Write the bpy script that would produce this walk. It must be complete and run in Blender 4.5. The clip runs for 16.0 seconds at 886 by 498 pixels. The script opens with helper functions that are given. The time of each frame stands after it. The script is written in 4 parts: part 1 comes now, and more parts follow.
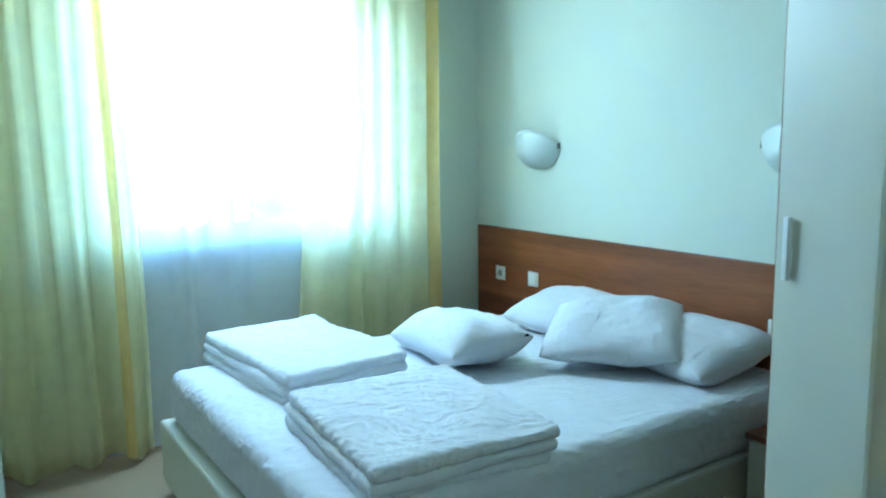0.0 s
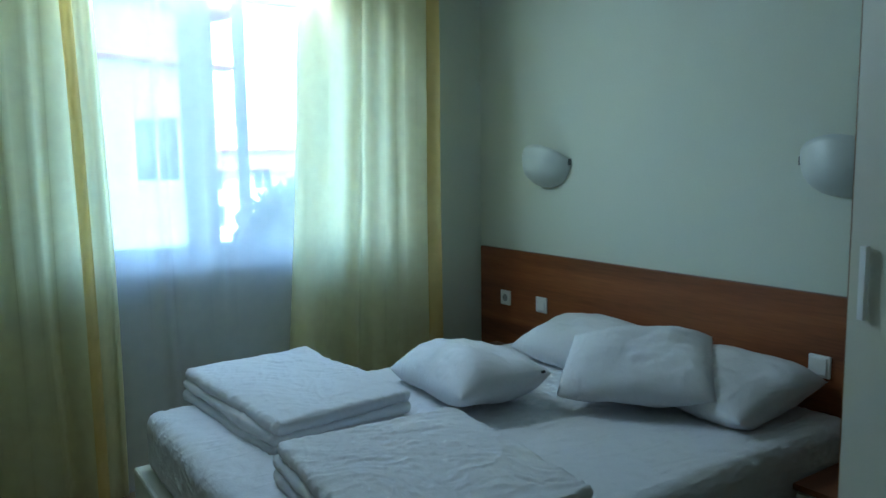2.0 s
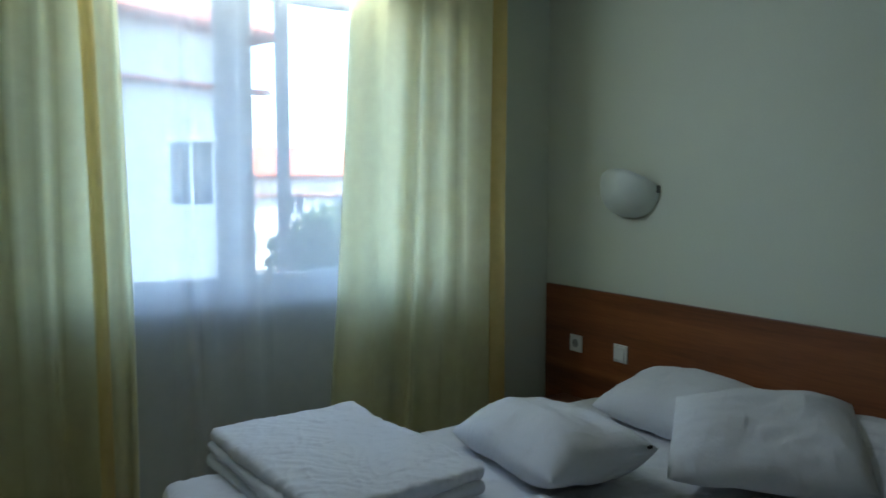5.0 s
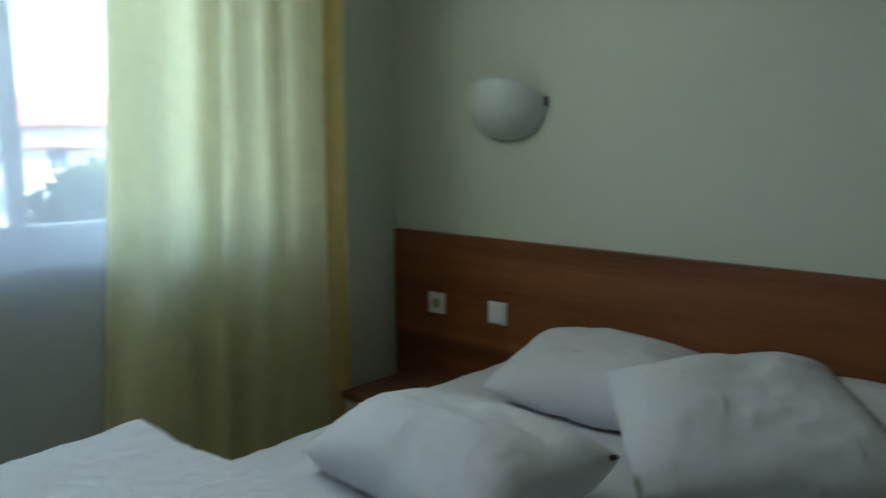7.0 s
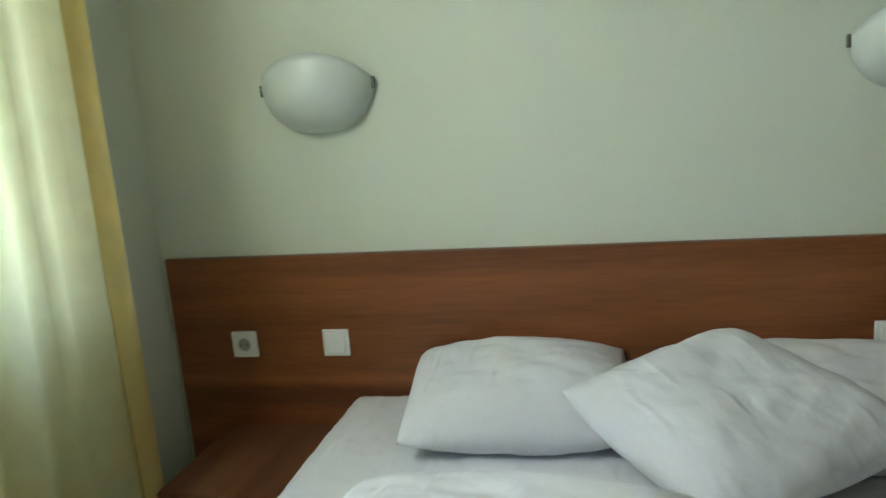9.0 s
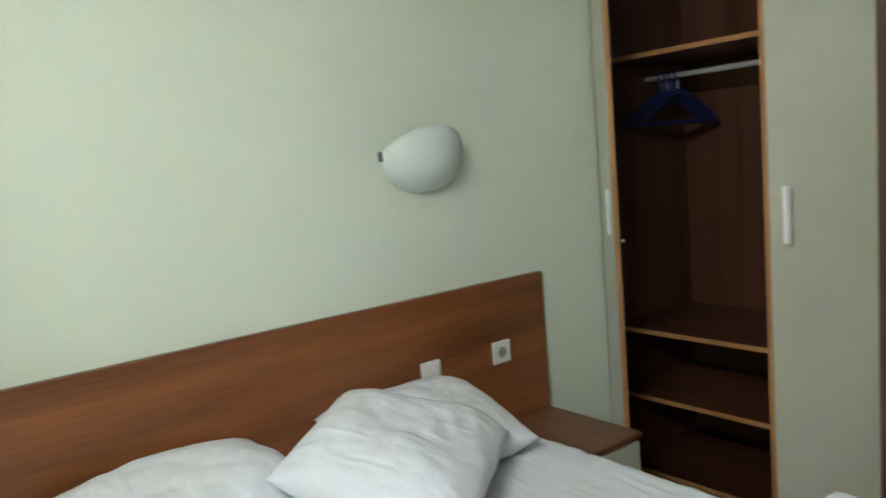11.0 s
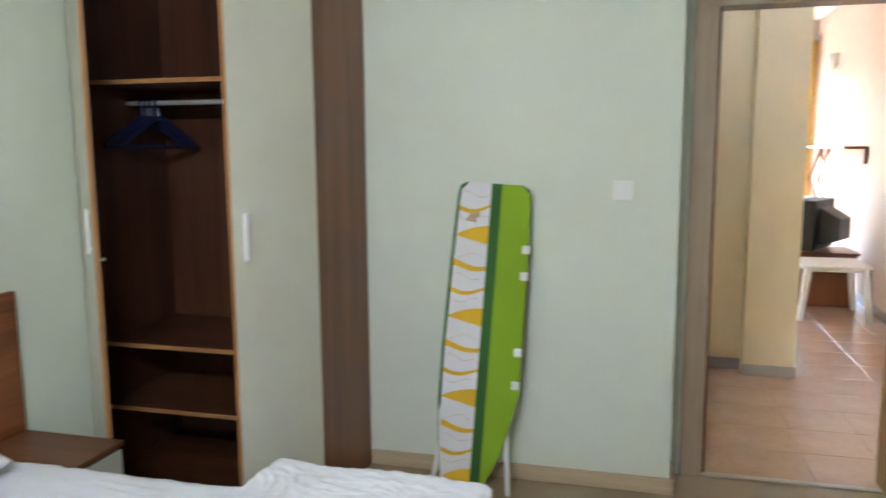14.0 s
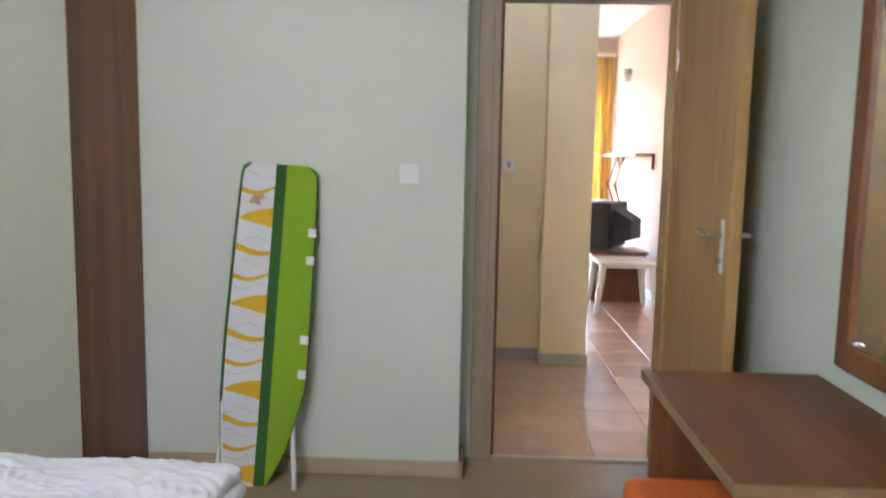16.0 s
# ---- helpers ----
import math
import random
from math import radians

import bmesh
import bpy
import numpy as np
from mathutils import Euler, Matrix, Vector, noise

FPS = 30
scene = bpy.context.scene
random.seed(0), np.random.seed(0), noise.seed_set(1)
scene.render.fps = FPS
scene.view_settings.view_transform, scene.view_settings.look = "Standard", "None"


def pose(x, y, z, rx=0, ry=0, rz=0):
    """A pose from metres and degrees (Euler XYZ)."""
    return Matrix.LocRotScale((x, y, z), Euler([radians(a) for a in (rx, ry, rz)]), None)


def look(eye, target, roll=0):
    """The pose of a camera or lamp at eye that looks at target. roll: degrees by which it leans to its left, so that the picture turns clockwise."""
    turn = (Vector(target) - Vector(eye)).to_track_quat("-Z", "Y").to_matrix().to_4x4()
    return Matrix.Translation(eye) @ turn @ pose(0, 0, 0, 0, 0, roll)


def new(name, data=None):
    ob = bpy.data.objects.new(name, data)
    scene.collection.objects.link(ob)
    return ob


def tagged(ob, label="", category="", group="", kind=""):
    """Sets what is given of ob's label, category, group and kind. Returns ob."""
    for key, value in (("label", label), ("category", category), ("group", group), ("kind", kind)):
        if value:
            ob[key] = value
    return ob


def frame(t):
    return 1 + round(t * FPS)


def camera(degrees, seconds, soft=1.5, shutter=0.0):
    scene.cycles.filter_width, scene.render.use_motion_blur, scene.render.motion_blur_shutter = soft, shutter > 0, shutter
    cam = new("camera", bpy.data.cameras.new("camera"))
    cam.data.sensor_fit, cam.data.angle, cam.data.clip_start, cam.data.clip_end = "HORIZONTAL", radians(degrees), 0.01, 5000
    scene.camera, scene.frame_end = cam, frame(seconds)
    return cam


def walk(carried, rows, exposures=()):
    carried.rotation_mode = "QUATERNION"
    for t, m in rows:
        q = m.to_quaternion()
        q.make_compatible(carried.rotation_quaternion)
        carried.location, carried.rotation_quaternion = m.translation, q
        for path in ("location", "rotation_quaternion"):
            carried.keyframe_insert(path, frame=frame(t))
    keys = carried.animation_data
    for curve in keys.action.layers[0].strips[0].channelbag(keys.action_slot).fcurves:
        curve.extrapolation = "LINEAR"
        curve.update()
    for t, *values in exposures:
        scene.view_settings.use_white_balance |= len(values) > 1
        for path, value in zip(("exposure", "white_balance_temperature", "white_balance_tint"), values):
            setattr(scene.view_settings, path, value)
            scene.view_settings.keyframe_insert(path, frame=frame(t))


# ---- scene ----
cam = camera(61.0, 16.0, shutter=0.5)
PATH = [
    (0, (-2.757, -3.736, 1.465), (-1.663, -2.085, 1.186), -0.8),
    (0.5, (-2.729, -3.719, 1.463), (-1.715, -2.035, 1.09), -0.6),
    (1, (-2.704, -3.679, 1.454), (-1.64, -2.039, 1.03), -0.6),
    (1.5, (-2.669, -3.557, 1.452), (-1.605, -1.894, 1.131), -1.1),
    (2, (-2.642, -3.454, 1.468), (-1.523, -1.814, 1.229), -0.8),
    (2.5, (-2.65, -3.37, 1.464), (-1.667, -1.656, 1.154), -0.8),
    (3, (-2.691, -3.331, 1.467), (-1.896, -1.517, 1.188), -0.5),
    (3.5, (-2.757, -3.313, 1.485), (-2.225, -1.394, 1.295), -1.6),
    (4, (-2.717, -3.23, 1.479), (-2.098, -1.337, 1.297), -1.3),
    (4.5, (-2.611, -3.074, 1.448), (-1.773, -1.268, 1.261), -0.3),
    (4.7, (-2.561, -3.028, 1.449), (-1.603, -1.281, 1.283), 0.2),
    (6.8, (-2.164, -2.253, 1.352), (-0.825, -0.796, 1.06), -1.5),
    (7, (-2.121, -2.166, 1.322), (-0.655, -0.838, 1.031), -0.4),
    (7.5, (-2.142, -2.011, 1.372), (-0.414, -1.053, 1.059), -2.5),
    (8, (-2.113, -1.844, 1.364), (-0.322, -1.034, 0.996), -1.4),
    (8.2, (-2.107, -1.772, 1.387), (-0.317, -0.971, 0.996), -2.4),
    (10.3, (-1.915, -0.692, 1.393), (-0.129, -1.558, 1.151), -1.0),
    (10.5, (-1.91, -0.659, 1.396), (-0.213, -1.698, 1.187), -0.4),
    (11, (-2.034, -0.562, 1.423), (-0.467, -1.782, 1.183), -4.7),
    (11.5, (-2.014, -0.447, 1.427), (-0.739, -1.956, 1.113), -1.3),
    (12, (-2.06, -0.327, 1.44), (-0.95, -1.943, 1.042), 0.3),
    (12.5, (-2.112, -0.295, 1.432), (-1.059, -1.953, 1.055), -0.1),
    (13, (-2.099, -0.279, 1.444), (-1.156, -2.002, 1.066), -0.7),
    (13.5, (-2.156, -0.312, 1.501), (-1.417, -2.143, 1.181), -0.9),
    (14, (-2.255, -0.361, 1.486), (-1.746, -2.276, 1.214), -0.4),
    (14.5, (-2.381, -0.366, 1.469), (-2.071, -2.324, 1.202), -1.0),
    (15, (-2.447, -0.338, 1.425), (-2.323, -2.313, 1.137), -1.8),
    (15.5, (-2.459, -0.389, 1.387), (-2.455, -2.357, 1.032), -1.1),
    (16, (-2.434, -0.455, 1.359), (-2.36, -2.439, 1.122), 1.1),
]
EXPOSURES = [
    (0.0, 5.87, 4600, -14), (0.5, 4.82, 4450, -12), (1.5, 4.36, 4900, -9), (2.5, 3.98, 5200, -5), (3.5, 3.66, 5650, 0), (4.7, 3.58, 5850, 2), (7.0, 3.79, 6300, -2),
    (7.5, 4.02, 6700, -1), (8.2, 4.62, 6950, 0), (10.5, 5.27, 7000, 4), (12.0, 5.78, 6750, 10), (14.0, 5.82, 6600, 14), (16.0, 5.72, 6550, 17),
]
walk(cam, [(t, look(eye, target, roll)) for t, eye, target, roll in PATH], EXPOSURES)

# ---------------------------------------------------------------- daylight
world = bpy.data.worlds.new("sky")
scene.world = world
world.use_nodes = True
wn = world.node_tree
sky = wn.nodes.new("ShaderNodeTexSky")
sky.sky_type, sky.sun_disc = "NISHITA", False
sky.sun_elevation, sky.sun_rotation = radians(42), radians(258)
wn.links.new(sky.outputs[0], wn.nodes["Background"].inputs[0])
wn.nodes["Background"].inputs[1].default_value = 0.15
sun = new("sun", bpy.data.lights.new("sun", "SUN"))
sun.data.energy, sun.data.angle, sun.data.color = 3.0, radians(0.5), (1, 0.95, 0.88)
sun.matrix_world = look((-16, -3.4, 14.7), (0, 0, 0))

# added unseen fill lamp inside the bedroom window's top, standing in for sky light
win = new("window_fill_lamp", bpy.data.lights.new("window_fill_lamp", "AREA"))
win.data.shape, win.data.size, win.data.size_y = "RECTANGLE", 0.95, 0.13
win.data.energy, win.data.color = 0.72, (0.93, 0.97, 1.0)
win.matrix_world = look((-1.58, -0.085, 2.28), (-1.58, -2.0, 0.9))


# ---------------------------------------------------------------- materials
def material(name, colour, rough=0.6, metal=0.0, grain=0.06, size=40.0, stain=0.06, stain_size=2.0, bump=0.05, stretch=(1, 1, 1)):
    """A surface whose colour varies at two scales, with fine relief."""
    m = bpy.data.materials.new(name)
    m.use_nodes = True
    n, l = m.node_tree.nodes, m.node_tree.links
    b = n["Principled BSDF"]
    b.inputs["Roughness"].default_value, b.inputs["Metallic"].default_value = rough, metal
    co = n.new("ShaderNodeTexCoord")
    mp = n.new("ShaderNodeMapping")
    mp.inputs["Scale"].default_value = stretch
    l.new(co.outputs["Object"], mp.inputs[0])
    base = n.new("ShaderNodeRGB")
    base.outputs[0].default_value = (*colour, 1)
    last = base.outputs[0]
    for amount, scale, detail in ((grain, size, 4), (stain, stain_size, 3)):
        tex = n.new("ShaderNodeTexNoise")
        tex.inputs["Scale"].default_value, tex.inputs["Detail"].default_value = scale, detail
        l.new(mp.outputs[0], tex.inputs[0])
        rng = n.new("ShaderNodeMapRange")
        rng.inputs[1].default_value, rng.inputs[2].default_value = 0.25, 0.75
        rng.inputs[3].default_value, rng.inputs[4].default_value = 1 - amount, 1 + amount
        l.new(tex.outputs[0], rng.inputs[0])
        mul = n.new("ShaderNodeVectorMath")
        mul.operation = "SCALE"
        l.new(last, mul.inputs[0])
        l.new(rng.outputs[0], mul.inputs[3])
        last = mul.outputs[0]
        if bump and scale == size:
            bp = n.new("ShaderNodeBump")
            bp.inputs["Strength"].default_value, bp.inputs["Distance"].default_value = bump, 0.01
            l.new(tex.outputs[0], bp.inputs["Height"])
            l.new(bp.outputs[0], b.inputs["Normal"])
    l.new(last, b.inputs["Base Color"])
    return m


def wood(name, dark, light, axis="y", rough=0.35, scale=1.0):
    """Veneer: long grain along one axis, with broad figure and fine pores."""
    m = bpy.data.materials.new(name)
    m.use_nodes = True
    n, l = m.node_tree.nodes, m.node_tree.links
    b = n["Principled BSDF"]
    b.inputs["Roughness"].default_value = rough
    co = n.new("ShaderNodeTexCoord")
    mp = n.new("ShaderNodeMapping")
    stretch = {"x": (0.35, 6, 6), "y": (6, 0.35, 6), "z": (6, 6, 0.35)}[axis]
    mp.inputs["Scale"].default_value = [v * scale for v in stretch]
    l.new(co.outputs["Object"], mp.inputs[0])
    broad = n.new("ShaderNodeTexNoise")
    broad.inputs["Scale"].default_value, broad.inputs["Detail"].default_value, broad.inputs["Distortion"].default_value = 1.6, 5, 0.6
    fine = n.new("ShaderNodeTexNoise")
    fine.inputs["Scale"].default_value, fine.inputs["Detail"].default_value = 22, 3
    for t in (broad, fine):
        l.new(mp.outputs[0], t.inputs[0])
    mix = n.new("ShaderNodeMath")
    mix.operation = "MULTIPLY_ADD"
    mix.inputs[1].default_value = 0.3
    l.new(fine.outputs[0], mix.inputs[0])
    l.new(broad.outputs[0], mix.inputs[2])
    ramp = n.new("ShaderNodeValToRGB")
    ramp.color_ramp.elements[0].position, ramp.color_ramp.elements[1].position = 0.42, 0.88
    ramp.color_ramp.elements[0].color, ramp.color_ramp.elements[1].color = (*dark, 1), (*light, 1)
    l.new(mix.outputs[0], ramp.inputs[0])
    l.new(ramp.outputs[0], b.inputs["Base Color"])
    bp = n.new("ShaderNodeBump")
    bp.inputs["Strength"].default_value, bp.inputs["Distance"].default_value = 0.08, 0.004
    l.new(fine.outputs[0], bp.inputs["Height"])
    l.new(bp.outputs[0], b.inputs["Normal"])
    return m


def cloth(name, colour, through_light, clear=0.0, weave=900.0):
    """Woven cloth that lets some light through; clear: how open the weave is."""
    m = bpy.data.materials.new(name)
    m.use_nodes = True
    n, l = m.node_tree.nodes, m.node_tree.links
    n.remove(n["Principled BSDF"])
    out = n["Material Output"]
    co = n.new("ShaderNodeTexCoord")
    tex = n.new("ShaderNodeTexNoise")
    tex.inputs["Scale"].default_value, tex.inputs["Detail"].default_value = 18, 5
    l.new(co.outputs["Object"], tex.inputs[0])
    ramp = n.new("ShaderNodeValToRGB")
    ramp.color_ramp.elements[0].color = (*[c * 0.9 for c in colour], 1)
    ramp.color_ramp.elements[1].color = (*[min(1, c * 1.06) for c in colour], 1)
    l.new(tex.outputs[0], ramp.inputs[0])
    front, back = n.new("ShaderNodeBsdfDiffuse"), n.new("ShaderNodeBsdfTranslucent")
    for s in (front, back):
        l.new(ramp.outputs[0], s.inputs[0])
    mix = n.new("ShaderNodeMixShader")
    mix.inputs[0].default_value = through_light
    l.new(front.outputs[0], mix.inputs[1])
    l.new(back.outputs[0], mix.inputs[2])
    last = mix.outputs[0]
    if clear:
        see = n.new("ShaderNodeBsdfTransparent")
        mix2 = n.new("ShaderNodeMixShader")
        mix2.inputs[0].default_value = clear
        l.new(last, mix2.inputs[1])
        l.new(see.outputs[0], mix2.inputs[2])
        last = mix2.outputs[0]
    l.new(last, out.inputs[0])
    return m


WALL = material("pale green wall paint", (0.665, 0.705, 0.605), 0.85, grain=0.02, size=120, stain=0.03, stain_size=1.3, bump=0.04)
HALL = material("cream hall paint", (0.86, 0.70, 0.43), 0.85, grain=0.02, size=120, stain=0.03, stain_size=1.3, bump=0.1)
LIVING = material("warm white wall paint", (0.74, 0.60, 0.49), 0.85, grain=0.02, size=120, stain=0.03, bump=0.1)
CEILING = material("white ceiling paint", (0.82, 0.82, 0.80), 0.9, grain=0.02, size=150)
LINO = material("tan floor covering", (0.34, 0.265, 0.18), 0.42, grain=0.035, size=60, stain=0.08, stain_size=3, bump=0.03)
GROUT = material("grey grout", (0.40, 0.32, 0.25), 0.9, grain=0.1)
TILE = material("terracotta beige tile", (0.52, 0.36, 0.26), 0.22, grain=0.05, size=30, stain=0.10, stain_size=4, bump=0.02)
SKIRT = wood("pale wood skirting", (0.40, 0.30, 0.19), (0.58, 0.46, 0.32), "x", 0.5)
STONE = material("grey tile skirting", (0.42, 0.37, 0.32), 0.4)
WALNUT = wood("walnut veneer along y", (0.115, 0.033, 0.011), (0.32, 0.110, 0.036), "y", 0.38)
WALNUT_Z = wood("walnut veneer upright", (0.13, 0.043, 0.017), (0.27, 0.105, 0.043), "z", 0.38)
# same walnut, darkened: the open wardrobe's inner shade is put into the colour
INSIDE = wood("walnut with wardrobe shade in its colour", (0.045, 0.015, 0.007), (0.115, 0.040, 0.017), "z", 0.45)
INSIDE_X = wood("shelf walnut with shade in its colour", (0.045, 0.015, 0.007), (0.115, 0.040, 0.017), "x", 0.45)
BAND = wood("tan desk edge band", (0.22, 0.13, 0.06), (0.34, 0.21, 0.11), "y", 0.4)
WALNUT_X = wood("walnut veneer along x", (0.10, 0.036, 0.016), (0.22, 0.090, 0.042), "x", 0.38)
CHERRY = wood("light walnut desk top", (0.12, 0.040, 0.013), (0.215, 0.080, 0.027), "y", 0.42)
OAK = wood("honey oak door veneer", (0.40, 0.225, 0.085), (0.53, 0.32, 0.14), "z", 0.4)
EDGE = wood("oak edge band", (0.32, 0.145, 0.055), (0.44, 0.22, 0.09), "z", 0.4)
FRAME_WOOD = wood("grey-brown door frame", (0.30, 0.22, 0.15), (0.42, 0.32, 0.23), "z", 0.45)
MIRROR_WOOD = wood("reddish mirror frame", (0.16, 0.055, 0.022), (0.27, 0.105, 0.045), "z", 0.35)
CREAM = material("cream laminate", (0.60, 0.60, 0.51), 0.4, grain=0.02, size=200, bump=0.02)
WHITE = material("white plastic", (0.80, 0.80, 0.78), 0.35, grain=0.02, bump=0.0)
PVC = material("white window plastic", (0.78, 0.80, 0.82), 0.3, grain=0.02, bump=0.0)
SHEET = material("white bed linen", (0.66, 0.67, 0.705), 0.9, grain=0.02, size=90, stain=0.02, bump=0.12)


def wrinkle(m, scale, depth, strength):
    """Adds the ridged creases of slept-on linen to a cloth's relief."""
    n, l = m.node_tree.nodes, m.node_tree.links
    b = n["Principled BSDF"]
    fine = b.inputs["Normal"].links[0].from_node
    co = n.new("ShaderNodeTexCoord")
    mp = n.new("ShaderNodeMapping")
    mp.inputs["Rotation"].default_value = (0, 0, radians(38))
    mp.inputs["Scale"].default_value = (0.55, 1.7, 1.2)
    l.new(co.outputs["Object"], mp.inputs[0])
    tex = n.new("ShaderNodeTexNoise")
    tex.noise_type = "RIDGED_MULTIFRACTAL"
    tex.inputs["Scale"].default_value, tex.inputs["Detail"].default_value, tex.inputs["Distortion"].default_value = scale, 2.5, 0.9
    l.new(mp.outputs[0], tex.inputs[0])
    bp = n.new("ShaderNodeBump")
    bp.inputs["Strength"].default_value, bp.inputs["Distance"].default_value = strength, depth
    l.new(tex.outputs[0], bp.inputs["Height"])
    l.new(fine.outputs[0], bp.inputs["Normal"])
    l.new(bp.outputs[0], b.inputs["Normal"])


wrinkle(SHEET, 9, 0.014, 0.52)
CHROME = material("brushed chrome", (0.62, 0.62, 0.62), 0.25, 1.0, grain=0.03, bump=0.0)
DARK_CHROME = material("dark chrome", (0.22, 0.23, 0.24), 0.2, 1.0, grain=0.03, bump=0.0)
HANDLE = material("white satin handle", (0.82, 0.83, 0.84), 0.3, 0.1, grain=0.02, bump=0.0)
ALU = material("satin aluminium", (0.75, 0.76, 0.77), 0.35, 0.6, grain=0.03, bump=0.0)
GLASS_WHITE = material("opal glass", (0.62, 0.67, 0.64), 0.35, grain=0.01, bump=0.0)
BLACK = material("black plastic", (0.012, 0.012, 0.012), 0.55, bump=0.0)
NAVY = material("dark blue plastic", (0.010, 0.016, 0.062), 0.35, bump=0.0)
GREEN = material("green cotton", (0.24, 0.40, 0.02), 0.9, grain=0.06, size=300, bump=0.1)
DARKGREEN = material("dark green binding", (0.035, 0.13, 0.03), 0.9, grain=0.06, size=300)
PRINT = material("white printed cotton", (0.74, 0.73, 0.76), 0.9, grain=0.05, size=300)
YELLOW = material("mustard print", (0.72, 0.44, 0.03), 0.9, grain=0.06, size=300)
BROWN = material("scorch stain", (0.50, 0.36, 0.25), 0.9, grain=0.2, size=120)
ORANGE = material("orange seat fabric", (0.75, 0.16, 0.03), 0.8, grain=0.08, size=250, bump=0.15)
CURTAIN = cloth("cream yellow curtain cloth", (0.97, 0.93, 0.73), 0.82)
CURTAIN_EDGE = cloth("ochre curtain hem", (0.82, 0.66, 0.30), 0.55)
SHEER = cloth("white voile", (0.94, 0.96, 0.98), 0.46, 0.58)
# the curtain's cloth with a deep fold's shade put into its colour
CURTAIN_FOLD = cloth("curtain cloth toned gold for a shaded fold", (0.90, 0.76, 0.40), 0.66)
YELLOW_CURTAIN = cloth("yellow living room curtain", (0.88, 0.68, 0.27), 0.5)
MIRROR = material("mirror", (0.9, 0.9, 0.9), 0.01, 1.0, grain=0.0, stain=0.0, bump=0.0)


def pane_glass():
    m = bpy.data.materials.new("window glass")
    m.use_nodes = True
    b = m.node_tree.nodes["Principled BSDF"]
    b.inputs["Roughness"].default_value, b.inputs["Transmission Weight"].default_value, b.inputs["IOR"].default_value = 0.0, 1.0, 1.1
    return m


GLASS = pane_glass()


# ---------------------------------------------------------------- builders
def finish(ob, mat, smooth=False):
    ob.data.materials.append(mat)
    if smooth:
        ob.data.shade_smooth()
    return ob


def part(name, bm, mat, parent=None, label="", smooth=False):
    """Links a bmesh as one mesh object, under a thing or a part."""
    me = bpy.data.meshes.new(name)
    bmesh.ops.recalc_face_normals(bm, faces=bm.faces)
    bm.to_mesh(me)
    bm.free()
    ob = finish(new(name, me), mat, smooth)
    if parent is not None:
        ob.parent = parent
    return tagged(ob, label)


def box(x0, x1, y0, y1, z0, z1, bevel=0.0, bm=None, seg=2):
    """A box between two corners, its edges rounded."""
    bm = bm or bmesh.new()
    xs, ys, zs = sorted((x0, x1)), sorted((y0, y1)), sorted((z0, z1))
    v = [bm.verts.new((x, y, z)) for x in xs for y in ys for z in zs]
    f = [bm.faces.new([v[i] for i in q]) for q in ((0, 1, 3, 2), (4, 6, 7, 5), (0, 4, 5, 1), (2, 3, 7, 6), (0, 2, 6, 4), (1, 5, 7, 3))]
    if bevel:
        es = {e for q in f for e in q.edges}
        bmesh.ops.bevel(bm, geom=list(es), offset=bevel, segments=seg, profile=0.5, affect="EDGES")
    return bm


def turned(bm, m):
    bm.transform(m)
    return bm


def rod(a, b, r, bm=None, sides=12, r2=None):
    """A round bar from a to b."""
    bm = bm or bmesh.new()
    a, b = Vector(a), Vector(b)
    d = b - a
    m = Matrix.Translation((a + b) / 2) @ d.to_track_quat("Z", "Y").to_matrix().to_4x4()
    bmesh.ops.create_cone(bm, cap_ends=True, segments=sides, radius1=r, radius2=r if r2 is None else r2, depth=d.length, matrix=m)
    return bm


def tube(points, r, bm=None, sides=8):
    """A bent bar through the points."""
    bm = bm or bmesh.new()
    for a, b in zip(points, points[1:]):
        rod(a, b, r, bm, sides)
    for p in points[1:-1]:
        bmesh.ops.create_uvsphere(bm, u_segments=sides, v_segments=6, radius=r, matrix=Matrix.Translation(p))
    return bm


def prism(outline, depth, bevel=0.0):
    """An outline in x and z, given a thickness along y from 0 to depth."""
    bm = bmesh.new()
    a = [bm.verts.new((x, 0, z)) for x, z in outline]
    b = [bm.verts.new((x, depth, z)) for x, z in outline]
    bm.faces.new(a)
    bm.faces.new(b[::-1])
    for i in range(len(a)):
        j = (i + 1) % len(a)
        bm.faces.new((a[i], b[i], b[j], a[j]))
    if bevel:
        es = [e for e in bm.edges if abs(e.verts[0].co.y - e.verts[1].co.y) < 1e-6]
        bmesh.ops.bevel(bm, geom=es, offset=bevel, segments=2, affect="EDGES")
    return bm


def empty(name, label, category, group="", at=(0, 0, 0)):
    ob = new(name)
    ob.empty_display_size = 0.1
    ob.location = at
    return tagged(ob, label, category, group)


def structure(name, bm, mat, label=""):
    return tagged(part(name, bm, mat, None, label), label, kind="structure")


def sheet_grid(nx, ny, f):
    """A surface over the unit square from f(u, v)."""
    bm = bmesh.new()
    v = [[bm.verts.new(f(i / nx, j / ny)) for j in range(ny + 1)] for i in range(nx + 1)]
    for i in range(nx):
        for j in range(ny):
            bm.faces.new((v[i][j], v[i + 1][j], v[i + 1][j + 1], v[i][j + 1]))
    return bm


# ---------------------------------------------------------------- the bedroom's shell
H = 2.62                      # ceiling height
YW, YS, YD = 0.02, -3.56, -3.775   # window wall, south wall, door wall
XW = -3.487                   # desk wall
WX0, WX1, WZ0, WZ1 = -2.28, -0.66, 0.965, 2.34   # window opening

